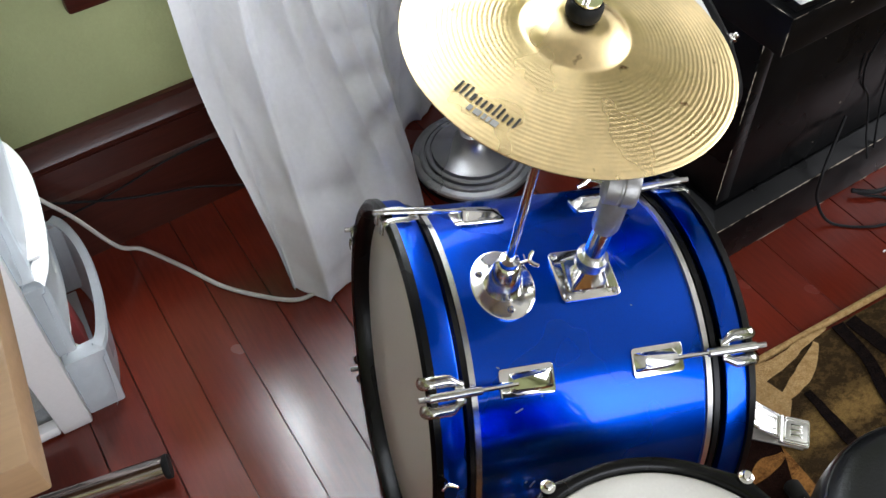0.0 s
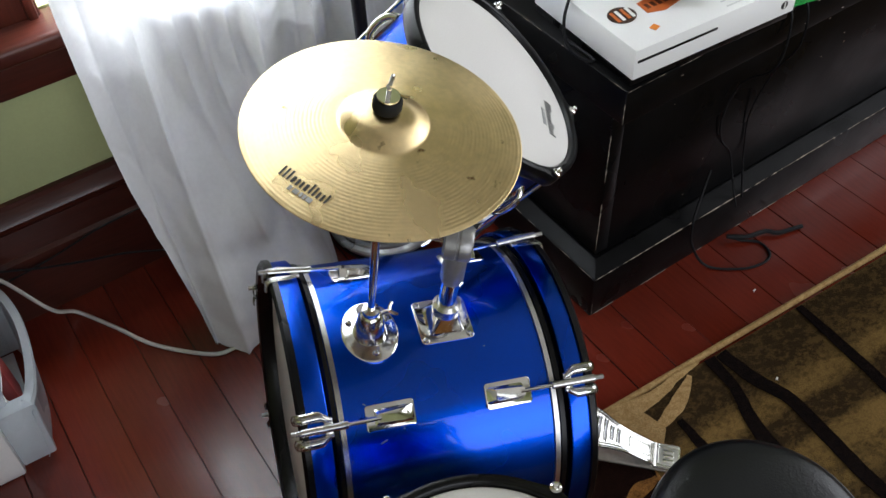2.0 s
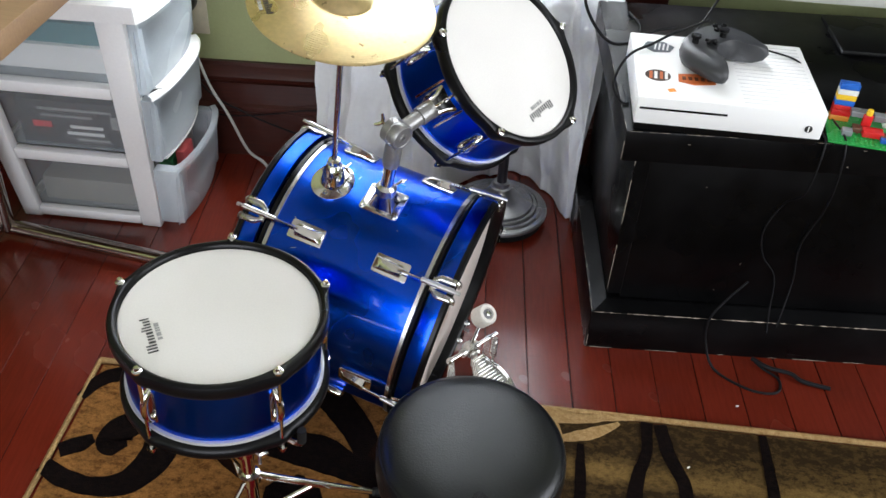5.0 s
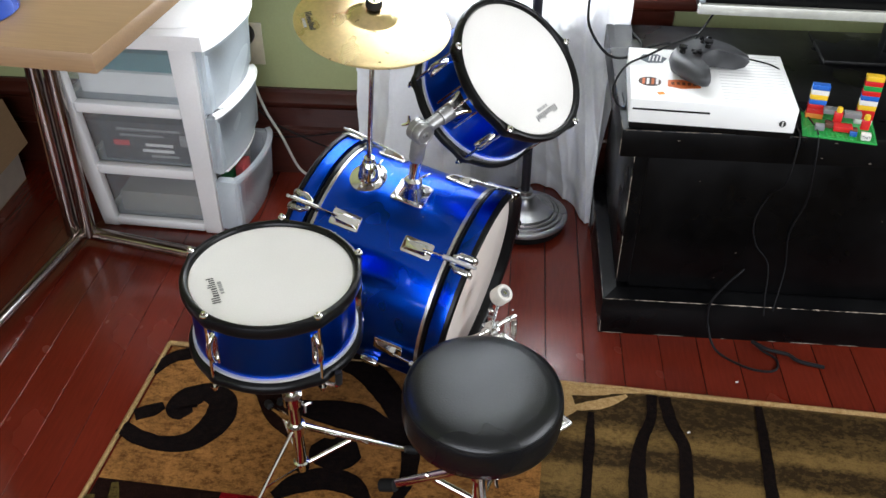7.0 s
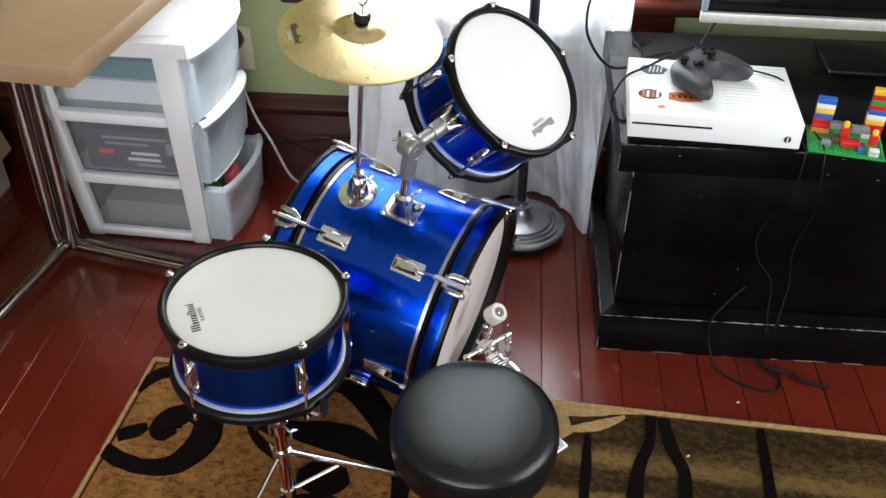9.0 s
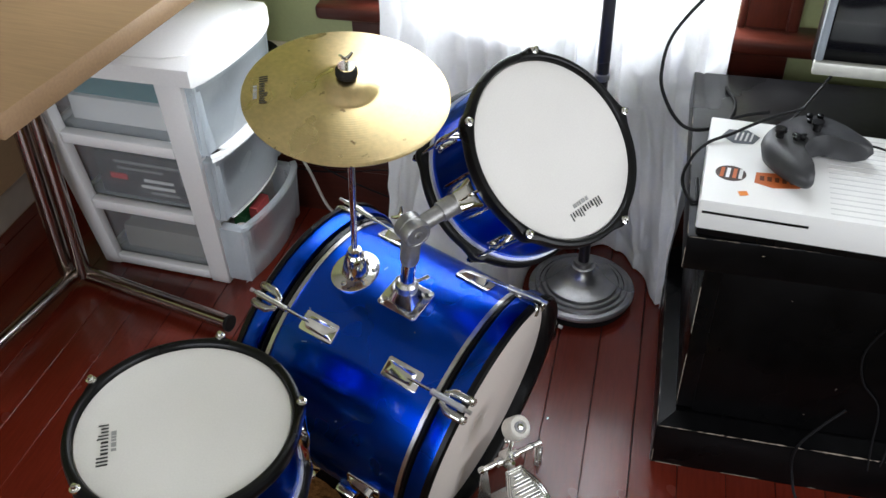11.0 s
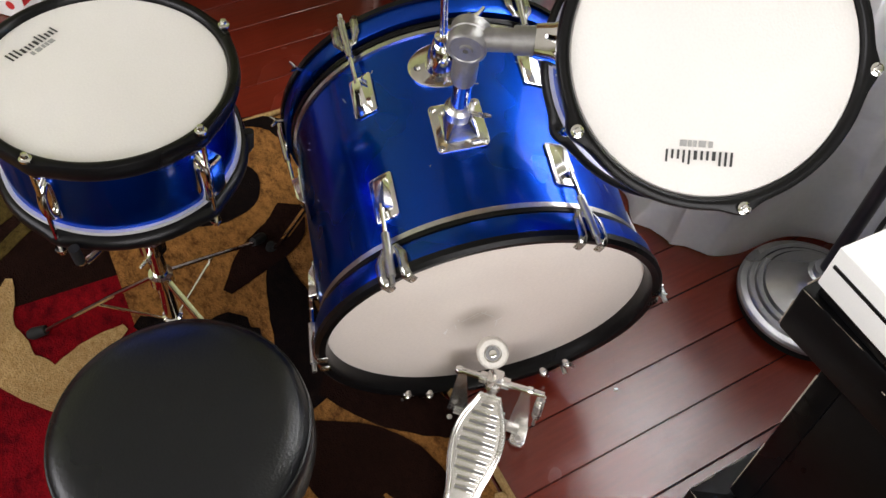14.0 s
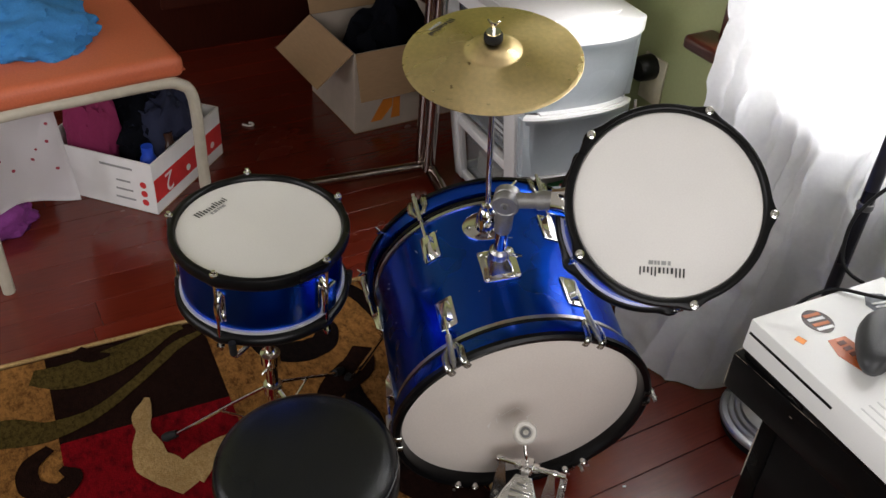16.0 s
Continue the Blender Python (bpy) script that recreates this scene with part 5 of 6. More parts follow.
for (z0, z1), push, stuffed in (((0.364, 0.531), 0.004, 0), ((0.190, 0.356), 0.010, 1), ((0.010, 0.172), 0.040, 2)):
    b = bmesh.new()
    lines = [[b.verts.new(p) for p in bulge_plan(z, push + dx)] for z, dx in ((z0, -0.005), (z0 + 0.02, -0.001), ((z0 + z1) / 2, 0.002), (z1 - 0.016, 0.003), (z1 - 0.013, 0.007), (z1, 0.008))]
    for p, q in zip(lines, lines[1:]):
        for k in range(len(p) - 1):
            b.faces.new((p[k], p[k + 1], q[k + 1], q[k]))
    bmesh.ops.solidify(b, geom=b.faces[:], thickness=0.003)
    dr = part("drawer", b, FROST, du, "frosted drawer with a bowed front", 60)
    for ya in (Y0 + 0.024, Y1 - 0.027):
        part("drawer_side", post(X0 + 0.013, ya, X1 + push, ya + 0.003, z0 + 0.006, z1 - 0.012, 0.0006), CLEARP, dr)
    part("drawer_bottom", post(X0 + 0.013, Y0 + 0.028, X1 + push, Y1 - 0.028, z0 + 0.0025, z0 + 0.0055, 0.0006), FROST, dr)
    for ya, yb in ((Y0 + 0.005, Y0 + 0.027), (Y1 - 0.027, Y1 - 0.005)):
        part("drawer_cheek", post(X1 + 0.001, ya, X1 + 0.014 + push, yb, z0 + 0.006, z1 - 0.001, 0.003), FROST, dr)
    b = bmesh.new()
    lip = [[b.verts.new(p) for p in bulge_plan(z1 + dz, push + 0.009, ins)] for dz, ins in ((0.0, 0.0), (0.006, 0.002), (0.006, 0.012), (0.0, 0.012))]
    for p, q in zip(lip, lip[1:]):
        for k in range(len(p) - 1):
            b.faces.new((p[k], p[k + 1], q[k + 1], q[k]))
    part("lip", b, FROST if stuffed == 2 else WHITE, dr, smooth=60)
# shelf sheets over the middle and lower drawers
for z, push in ((0.3625, 0.012), (0.180, 0.004)):
    plan = [taper(X0 + 0.013, Y0 + 0.022, z)[:2]] + [(x, y) for x, y, _ in bulge_plan(z, push)][2:-2] + [taper(X0 + 0.013, Y1 - 0.022, z)[:2]]
    part("shelf", sheet(plan, z, z + 0.004), WHITE, du, "white shelf sheet", 0)
# lid
plan = [taper(X0 - 0.006, Y0 - 0.008, H)[:2]] + [(x, y * 1.03) for x, y, _ in bulge_plan(H, 0.014)] + [taper(X0 - 0.006, Y1 + 0.008, H)[:2]]
part("lid", sheet(plan, 0.536, 0.570, bevel=0.008), WHITE, du, "white moulded lid", 35)
plan2 = [(-0.155, -0.17), (0.15, -0.165), (0.20, -0.075), (0.20, 0.02), (0.15, 0.09), (-0.155, 0.095)]
part("lid_panel", sheet([(p.x, p.y) for p in smooth_line([(*q, 0) for q in plan2], 4)], 0.5705, 0.5735, bevel=0.0015), WHITE, du, smooth=35)

# what the drawers hold
INNER = du.matrix_basis
for nm, size, at, col, lab in (
    ("paper_stack", (0.24, 0.22, 0.055), (-0.01, 0.0, 0.4055), PAPER, "stack of white paper in the upper drawer"),
    ("teal_folder", (0.22, 0.2, 0.045), (-0.01, 0.0, 0.4555), mat("teal_card", (0.05, 0.2, 0.22), 0.5), "teal folder lying on white paper"),
    ("game_box", (0.25, 0.21, 0.105), (0.01, 0.0, 0.2485), mat("dark_card", (0.03, 0.025, 0.028), 0.5), "dark printed game box in the drawer"),
    ("shoe_box", (0.23, 0.16, 0.06), (-0.01, 0.01, 0.0475), mat("greige_card", (0.28, 0.26, 0.23), 0.7), "grey-brown box in the lower drawer"),
    ("green_box", (0.03, 0.10, 0.1), (0.150, 0.03, 0.0665), mat("green_card", (0.02, 0.16, 0.05), 0.5), "green box standing in the lower drawer"),
    ("red_carton", (0.02, 0.06, 0.12), (0.182, 0.02, 0.0765), mat("dull_red_card", (0.35, 0.05, 0.05), 0.5), "red carton standing in the lower drawer"),
):
    solo(nm, box(size, (0, 0, 0), 0.002), col, lab, "box", m=INNER @ pose(*at))
gb = [o for o in bpy.data.objects if o.name == "game_box"][0]
for x, z, w2, h2, c in ((-0.075, -0.004, 0.04, 0.014, RED), (0.0, 0.034, 0.16, 0.006, PALEINK), (-0.02, 0.018, 0.11, 0.005, PALEINK), (0.02, -0.006, 0.07, 0.007, PAPER), (0.015, -0.022, 0.08, 0.007, PAPER), (0.03, -0.037, 0.07, 0.006, PALEINK), (0.085, 0.01, 0.02, 0.03, PALEINK)):
    part("print", box((w2, 0.0012, h2), (x, -0.1056, z)), c, gb, smooth=0)
solo("bottle", lathe([(0, 0), (0.017, 0), (0.018, 0.01), (0.018, 0.07), (0.012, 0.085), (0.012, 0.1), (0, 0.1)], 20), WHITE, "small white bottle in the lower drawer", "bottle", m=INNER @ pose(0.170, -0.05, 0.0162, 0, 0, 0))

# ---- desk ----
dk = thing("desk", (-0.888, -0.229, 0), -5.5, "light wood laminate desk on chrome cantilever legs", "desk")
part("tabletop", box((1.25, 0.80, 0.036), (-0.625, 0.40, 0.713), 0.002), LAMINATE, dk, "light wood-grain top")
DI = dk.matrix_basis.inverted()


def dloc(x, y, z):
    return DI @ Vector((x, y, z))


for dx in (0.0, 0.042):
    part("column", tube([dloc(-1.29 + dx, 0.225, 0.03), dloc(-1.262 + dx, 0.225, 0.70)], 0.017, 14), DARKCHROME, dk, "chrome column")
part("foot_bar", tube([dloc(-1.27, 0.235, 0.03), dloc(-0.87, 0.148, 0.03)], 0.017, 12, flat=0.8), DARKCHROME, dk)
part("foot_cap", lathe([(0, -0.004), (0.015, -0.004), (0.018, 0.0), (0.018, 0.006), (0, 0.006)], 14, m=axis_pose(dloc(-0.868, 0.1475, 0.03), dloc(-0.868, 0.1475, 0) - dloc(-1.27, 0.235, 0))), RUBBER, dk)
part("foot_bar", tube([dloc(-1.27, 0.225, 0.03), dloc(-1.345, -0.33, 0.03)], 0.017, 12, flat=0.8), DARKCHROME, dk)
part("apron_bar", tube([dloc(-1.27, 0.225, 0.69), dloc(-1.33, -0.15, 0.69)], 0.015, 12), DARKCHROME, dk)
tin = thing("cookie_tin", (-1.18, -0.085, 0.7315), 0, "round blue tin of biscuits on the desk", "tin")
part("bowl", lathe([(0, 0), (0.09, 0.0), (0.095, 0.004), (0.095, 0.035), (0.097, 0.037), (0.092, 0.037), (0.090, 0.006), (0, 0.006)], 48), mat("blue_tin", (0.03, 0.08, 0.4), 0.3, metal=0.4), tin)
for k in range(7):
    a = k * 2.4
    part("biscuit", lathe([(0, 0.0), (0.024, 0.0), (0.027, 0.005), (0.024, 0.011), (0, 0.013)], 20, m=pose(0.05 * math.cos(a), 0.05 * math.sin(a), 0.022 + 0.003 * k, 8 * math.sin(a), 6, 0)), mat("biscuit", (0.45, 0.22, 0.07), 0.8, bump=0.4) if k == 0 else bpy.data.materials["biscuit"], tin)


# ---- cardboard boxes, chair and clothes on the far side ----
def crumple(size, seed, n=26, m=None, inside=None):
    """A heap of cloth: a dome with folds and an uneven outline."""
    b = bmesh.new()
    bmesh.ops.create_icosphere(b, subdivisions=5, radius=1)
    for v in b.verts:
        d = v.co.normalized()
        q = d * 2.1 + Vector((seed, seed * 0.7, 0))
        f2 = 1 + 0.24 * noise.noise(q) + 0.15 * abs(noise.noise(q * 2.1)) + 0.05 * noise.noise(q * 4.5) - 0.05 * abs(noise.noise((d.x * 7 + 3 * d.z, d.y * 3, d.z * 3 + seed)))
        p = d * f2
        v.co = (p.x * size[0], p.y * size[1], max(-0.02, p.z) * size[2] + (0.0 if p.z > 0 else 0.0))
    if inside:
        for v in b.verts:
            if v.co.z < inside[2]:
                v.co.x, v.co.y = max(-inside[0], min(inside[0], v.co.x)), max(-inside[1], min(inside[1], v.co.y))
    if m:
        moved(b, m)
    return b


# white card toned down to cream, the shade on it being in the colour
SHADECREAM = mat("shaded_cream_card", (0.55, 0.46, 0.38), 0.8, grain=30, vary=0.1)
cb = thing("cardboard_box", (-1.545, 0.145, 0), 1.5, "open cardboard box, shaded cream and brown, with folded-out flaps", "box")
W, D, HB, T = 0.36, 0.30, 0.245, 0.004
part("front_side", box((T, W, HB), (-T / 2, W / 2, HB / 2 + 0.002)), SHADECREAM, cb, smooth=0)
part("back_side", box((T, W, HB), (-D + T / 2, W / 2, HB / 2 + 0.002)), SHADECREAM, cb, smooth=0)
part("left_side", box((D - 2 * T - 0.001, T, HB), (-D / 2, T / 2, HB / 2 + 0.002)), SHADECREAM, cb, smooth=0)
part("right_side", box((D - 2 * T - 0.001, T, HB), (-D / 2, W - T / 2, HB / 2 + 0.002)), SHADECREAM, cb, smooth=0)
part("bottom", box((D, W, 0.003), (-D / 2, W / 2, 0.0017)), CARD, cb, smooth=0)
part("flap", box((T, W - 0.004, 0.135), (0, 0, -0.0675), m=pose(0.004, W / 2, HB + 0.004, 0, -14, 0)), CARD, cb, "brown flap hanging down the front", 0)
part("flap", box((D - 0.01, T, 0.14), (0, 0, -0.07), m=pose(-D / 2, -0.002, HB + 0.004, -52, 0, 0)), CARD, cb, "brown flap folded outwards", 0)
part("flap", box((T, W - 0.004, 0.135), (0, 0, 0.0675), m=pose(-D, W / 2, HB + 0.003, 0, -20, 0)), CARD, cb, smooth=0)
for pts in ([(0.02, 0.02), (0.055, 0.02), (0.09, 0.06), (0.09, 0.085), (0.06, 0.085)], [(0.085, 0.02), (0.115, 0.02), (0.115, 0.085), (0.092, 0.085), (0.092, 0.06)]):
    part("print", sheet(pts, 0, 0.0006, m=axis_pose((0.0005, 0.03, 0.008), (1, 0, 0), (0, 1, 0))), ORANGE, cb, "orange printed mark", 0)
NAVY = mat("navy_cloth", (0.003, 0.0035, 0.006), 0.95, spec=0.1, bump=0.5, grain=200)
solo("dark_bag", crumple((0.135, 0.165, 0.31), 3.3, inside=(0.13, 0.16, 0.25)), NAVY, "black cloth bag stuffed in the cardboard box", "bag", m=pose(-1.70, 0.325, 0.004))

fb2 = thing("fruit_box", (-1.373, -0.464, 0), 133.0, "white carton with red bands holding clothes and bottles", "box")
L1, L2, HF = 0.32, 0.30, 0.142
# own x along the red side, own y along the printed white side
part("red_side", box((L1, 0.004, HF), (L1 / 2, 0.002, HF / 2 + 0.002)), PAPER, fb2, smooth=0)
part("printed_side", box((0.004, L2, HF), (0.002, L2 / 2 + 0.0045, HF / 2 + 0.002)), PAPER, fb2, smooth=0)
part("far_side", box((L1, 0.004, HF), (L1 / 2, L2 + 0.007, HF / 2 + 0.002)), PAPER, fb2, smooth=0)
part("end_side", box((0.004, L2, HF), (L1 - 0.002, L2 / 2 + 0.0045, HF / 2 + 0.002)), PAPER, fb2, smooth=0)
part("bottom", box((L1 - 0.01, L2, 0.003), (L1 / 2, L2 / 2, 0.0017)), CARD, fb2, smooth=0)
band = part("red_band", box((L1 - 0.004, 0.001, 0.062), (L1 / 2, -0.0006, 0.066)), RED, fb2, "red printed band", 0)


def lettering(text, size, m, material, parent):
    cu = bpy.data.curves.new("lettering", "FONT")
    cu.body, cu.size = text, size
    ob = new("tmp_text", cu)
    bpy.context.view_layer.update()
    me2 = bpy.data.meshes.new_from_object(ob.evaluated_get(bpy.context.evaluated_depsgraph_get()))
    bpy.data.objects.remove(ob)
    me2.materials.append(material)
    ob = new("lettering", me2)
    ob.parent = parent
    ob.matrix_basis = m
    return ob


lettering("2", 0.075, pose(0.082, -0.0016, 0.090, 90, 0, 0) @ pose(0, 0, 0, 0, 0, 180), PAPER, fb2)
for x in (0.15, 0.21, 0.27):
    part("dot", lathe([(0, 0.0008), (0.009, 0.0006), (0.009, 0)], 16, m=axis_pose((x, -0.0012, 0.055), (0, -1, 0))), PAPER, band)
for i, z in enumerate((0.03, 0.055, 0.08)):
    part("dot", lathe([(0, 0.0008), (0.009, 0.0006), (0.009, 0)], 16, m=axis_pose((-0.0002, 0.03, z), (-1, 0, 0))), RED, fb2)
    part("print", box((0.001, 0.055 - 0.008 * i, 0.005), (-0.0003, 0.085, z)), PALEINK, fb2, smooth=0)
part("print", box((0.001, 0.09, 0.006), (-0.0003, 0.10, 0.118)), PALEINK, fb2, smooth=0)
FM = fb2.matrix_basis
solo("dark_clothes", crumple((0.14, 0.13, 0.25), 1.2, inside=(0.10, 0.10, 0.14)), NAVY, "navy clothes heaped in the white carton", "clothes", m=FM @ pose(0.16, 0.16, 0.006))
solo("navy_jacket", crumple((0.11, 0.09, 0.24), 6.1, inside=(0.09, 0.045, 0.14)), mat("dark_blue_cloth", (0.012, 0.016, 0.045), 0.9, bump=0.5, grain=200), "dark blue jacket on the heap in the carton", "clothes", m=FM @ pose(0.19, 0.075, 0.006))
solo("pink_garment", crumple((0.045, 0.09, 0.26), 8.4, inside=(0.04, 0.07, 0.14)), mat("magenta_cloth", (0.22, 0.012, 0.07), 0.9, bump=0.5, grain=200), "magenta garment tucked into the white carton", "clothes", m=FM @ pose(0.065, 0.20, 0.006))
for x, y, c, lab in ((0.05, 0.04, mat("blue_cap_plastic", (0.01, 0.06, 0.45), 0.3), "blue capped bottle lying in the carton"), (0.27, 0.04, mat("dark_bottle", (0.015, 0.02, 0.03), 0.2), "dark bottle standing in the carton"), (0.13, 0.035, mat("brown_bottle", (0.05, 0.02, 0.012), 0.25), "brown bottle in the carton")):
    solo("bottle", lathe([(0, 0), (0.022, 0), (0.024, 0.01), (0.024, 0.10), (0.018, 0.125), (0.014, 0.13), (0.014, 0.155), (0, 0.155)], 20), c, lab, "bottle", m=FM @ pose(x, y, 0.006))

DOT = mat("white_dotted_cloth", (0.82, 0.80, 0.80), 0.9, bump=0.4, grain=200)
nt, b0 = DOT.node_tree, bsdf(DOT)
vor, co = nt.nodes.new("ShaderNodeTexVoronoi"), nt.nodes.new("ShaderNodeTexCoord")
vor.inputs["Scale"].default_value = 26
gt = nt.nodes.new("ShaderNodeMath")
gt.operation, gt.inputs[1].default_value = "LESS_THAN", 0.12
mx = nt.nodes.new("ShaderNodeMix")
mx.data_type = "RGBA"
mx.inputs[6].default_value, mx.inputs[7].default_value = (0.82, 0.80, 0.80, 1), (0.45, 0.06, 0.09, 1)
nt.links.new(co.outputs["Object"], vor.inputs["Vector"]), nt.links.new(vor.outputs["Distance"], gt.inputs[0])
nt.links.new(gt.outputs[0], mx.inputs[0]), nt.links.new(mx.outputs[2], b0.inputs["Base Color"])

ch = thing("chair", (-1.25, -0.37, 0), 4, "metal framed chair with a worn orange-brown vinyl seat", "chair")
BEIGE = mat("beige_enamel", (0.42, 0.38, 0.30), 0.45, bump=0.05, vary=0.12)
RUST = mat("orange_brown_vinyl", (0.50, 0.115, 0.05), 0.5, bump=0.3, grain=220, vary=0.15)
part("front_frame", tube(smooth_line([(0, 0, 0.0), (0, 0, 0.2), (0, -0.003, 0.36), (0, -0.03, 0.402), (0, -0.08, 0.412), (0, -0.22, 0.413), (0, -0.38, 0.412), (0, -0.43, 0.402), (0, -0.457, 0.36), (0, -0.46, 0.2), (0, -0.46, 0.0)], 6), 0.013, 12, flat=1.0), BEIGE, ch, "bent beige steel tube")
part("rear_frame", tube(smooth_line([(-0.44, 0, 0.0), (-0.44, 0, 0.3), (-0.44, -0.01, 0.40), (-0.44, -0.23, 0.40), (-0.44, -0.45, 0.40), (-0.44, -0.46, 0.3), (-0.44, -0.46, 0.0)], 6), 0.013, 12), BEIGE, ch)
seat = box((0.46, 0.43, 0.05), (-0.22, -0.23, 0.444), 0.018, 4)
part("seat", seat, RUST, ch, "padded orange-brown vinyl seat", 60)
part("seat_seam", box((0.455, 0.432, 0.004), (-0.22, -0.23, 0.436), 0.0015), RUST, ch)
CH = ch.matrix_basis
solo("blue_garment", crumple((0.15, 0.15, 0.07), 2.7), mat("bright_blue_cloth", (0.02, 0.17, 0.42), 0.9, bump=0.5, grain=200), "bright blue crumpled garment on the chair seat", "clothes", m=CH @ pose(-0.24, -0.28, 0.468))

b = bmesh.new()
rows = []
for i in range(21):
    v = i / 20
    rows.append([b.verts.new((0.02 * math.sin(9 * u + 2 * v) * v + 0.012 * noise.noise((u * 5, v * 4, 2)) - 0.03 * v, -u * 0.24 - 0.05 * v * (u - 0.5), -0.33 * v + 0.03 * v * noise.noise((u * 3, 5, v)))) for u in [k / 24 for k in range(25)]])
for p, q in zip(rows, rows[1:]):
    for k in range(24):
        b.faces.new((p[k], p[k + 1], q[k + 1], q[k]))
bmesh.ops.solidify(b, geom=b.faces[:], thickness=0.003)
solo("dotted_cloth", b, DOT, "white cloth with small red dots hanging under the chair", "clothes", m=pose(-1.42, -0.65, 0.385), smooth=180)
solo("purple_cloth", crumple((0.10, 0.13, 0.09), 5.2), mat("purple_cloth", (0.20, 0.03, 0.19), 0.9, bump=0.5, grain=200), "purple cloth lying on the boards", "clothes", m=pose(-1.50, -0.86, 0.002))
solo("hook", tube(smooth_line([(0, 0, 0), (0.02, 0.0, 0.001), (0.03, 0.008, 0.002), (0.022, 0.016, 0.002), (0.012, 0.014, 0.002)], 5), 0.003, 8), WHITE, "small white plastic hook on the boards", "hook", m=pose(-1.72, -0.13, 0.003, 0, 0, 40))


for x, y, z, a in ((0.159, -0.287, 0.0095, 30), (-0.19, 0.06, 0.0005, 70), (0.28, -0.13, 0.0005, 10), (-0.72, -0.02, 0.0005, 55)):
    solo("crumb", box((0.006, 0.003, 0.0018), (0, 0, 0.001), 0.0008), PAPER, "small white scrap lying on the ground", "scrap", m=pose(x, y, z, 0, 0, a))


# ---- rug ----
rug = thing("rug", (-0.932, -0.120, 0), -3.3, "thick area rug in gold, brown and red panels with scrolls", "rug")


def pile_mat(name, colour, speck, size=90.0, bands=False):
    """Cut pile: tufts of two mixed yarns, in mottled patches; bands runs soft stripes across it."""
    m = mat(name, colour, 0.98, bump=1.0, grain=420, vary=0.4, blot=9, spec=0.02)
    nt, b = m.node_tree, bsdf(m)
    co, nz = nt.nodes.new("ShaderNodeTexCoord"), nt.nodes.new("ShaderNodeTexNoise")
    nz.inputs["Scale"].default_value, nz.inputs["Detail"].default_value, nz.inputs["Roughness"].default_value = size, 6, 0.75
    streak = nt.nodes.new("ShaderNodeMapping")
    streak.inputs["Scale"].default_value = (0.8, 1.15, 1)
    nt.links.new(co.outputs["Object"], streak.inputs[0]), nt.links.new(streak.outputs[0], nz.inputs["Vector"])
    rg = nt.nodes.new("ShaderNodeMapRange")
    rg.inputs["From Min"].default_value, rg.inputs["From Max"].default_value = 0.43, 0.66
    nt.links.new(nz.outputs[0], rg.inputs[0])
    fac = rg.outputs[0]
    if bands:
        wv = nt.nodes.new("ShaderNodeTexNoise")
        mp = nt.nodes.new("ShaderNodeMapping")
        mp.inputs["Scale"].default_value = (0.25, 11, 1)
        wv.inputs["Scale"].default_value, wv.inputs["Detail"].default_value = 1.0, 1
        nt.links.new(co.outputs["Object"], mp.inputs[0]), nt.links.new(mp.outputs[0], wv.inputs["Vector"])
        r2 = nt.nodes.new("ShaderNodeMapRange")
        r2.inputs["From Min"].default_value, r2.inputs["From Max"].default_value = 0.42, 0.56
        r2.inputs["To Min"].default_value, r2.inputs["To Max"].default_value = 0.1, 1.0
        nt.links.new(wv.outputs[0], r2.inputs[0])
        mm = nt.nodes.new("ShaderNodeMath")
        mm.operation = "MULTIPLY_ADD"
        mm.inputs[1].default_value = 0.65
        nt.links.new(fac, mm.inputs[0]), nt.links.new(r2.outputs[0], mm.inputs[2])
        sb = nt.nodes.new("ShaderNodeMath")
        sb.operation, sb.use_clamp = "SUBTRACT", True
        sb.inputs[1].default_value = 0.25
        nt.links.new(mm.outputs[0], sb.inputs[0])
        fac = sb.outputs[0]
    mx = nt.nodes.new("ShaderNodeMix")
    mx.data_type = "RGBA"
    old = b.inputs["Base Color"].links[0].from_socket
    nt.links.new(fac, mx.inputs[0]), nt.links.new(old, mx.inputs[6])
    mx.inputs[7].default_value = (*speck, 1)
    nt.links.new(mx.outputs[2], b.inputs["Base Color"])
    return m


GOLD = pile_mat("gold_pile", (0.25, 0.115, 0.033), (0.075, 0.03, 0.010), 70)
STRIPED = pile_mat("olive_striped_pile", (0.135, 0.083, 0.028), (0.026, 0.016, 0.008), 80, True)
REDP = pile_mat("red_pile", (0.16, 0.004, 0.007), (0.055, 0.002, 0.004), 45)
BROWNP = pile_mat("dark_brown_pile", (0.013, 0.0055, 0.004), (0.007, 0.0032, 0.0025))
OLIVE = pile_mat("olive_pile", (0.065, 0.045, 0.013), (0.022, 0.014, 0.005))
TAN = pile_mat("tan_pile", (0.36, 0.235, 0.105), (0.24, 0.14, 0.055), 120)
BLACKP = pile_mat("black_brown_pile", (0.0045, 0.0032, 0.0032), (0.010, 0.006, 0.005))
RW, RD = 2.75, 2.0


def field(name, x0, x1, y0, y1, material):
    b = bmesh.new()
    bmesh.ops.create_grid(b, x_segments=2, y_segments=2, size=0.5)
    bmesh.ops.scale(b, vec=(x1 - x0, y1 - y0, 1), verts=b.verts)
    bmesh.ops.translate(b, vec=((x0 + x1) / 2, (y0 + y1) / 2, 0.008), verts=b.verts)
    g = bmesh.ops.extrude_face_region(b, geom=b.faces[:])
    bmesh.ops.translate(b, vec=(0, 0, -0.0075), verts=[v for v in g["geom"] if isinstance(v, bmesh.types.BMVert)])
    return part(name, b, material, rug, smooth=0)


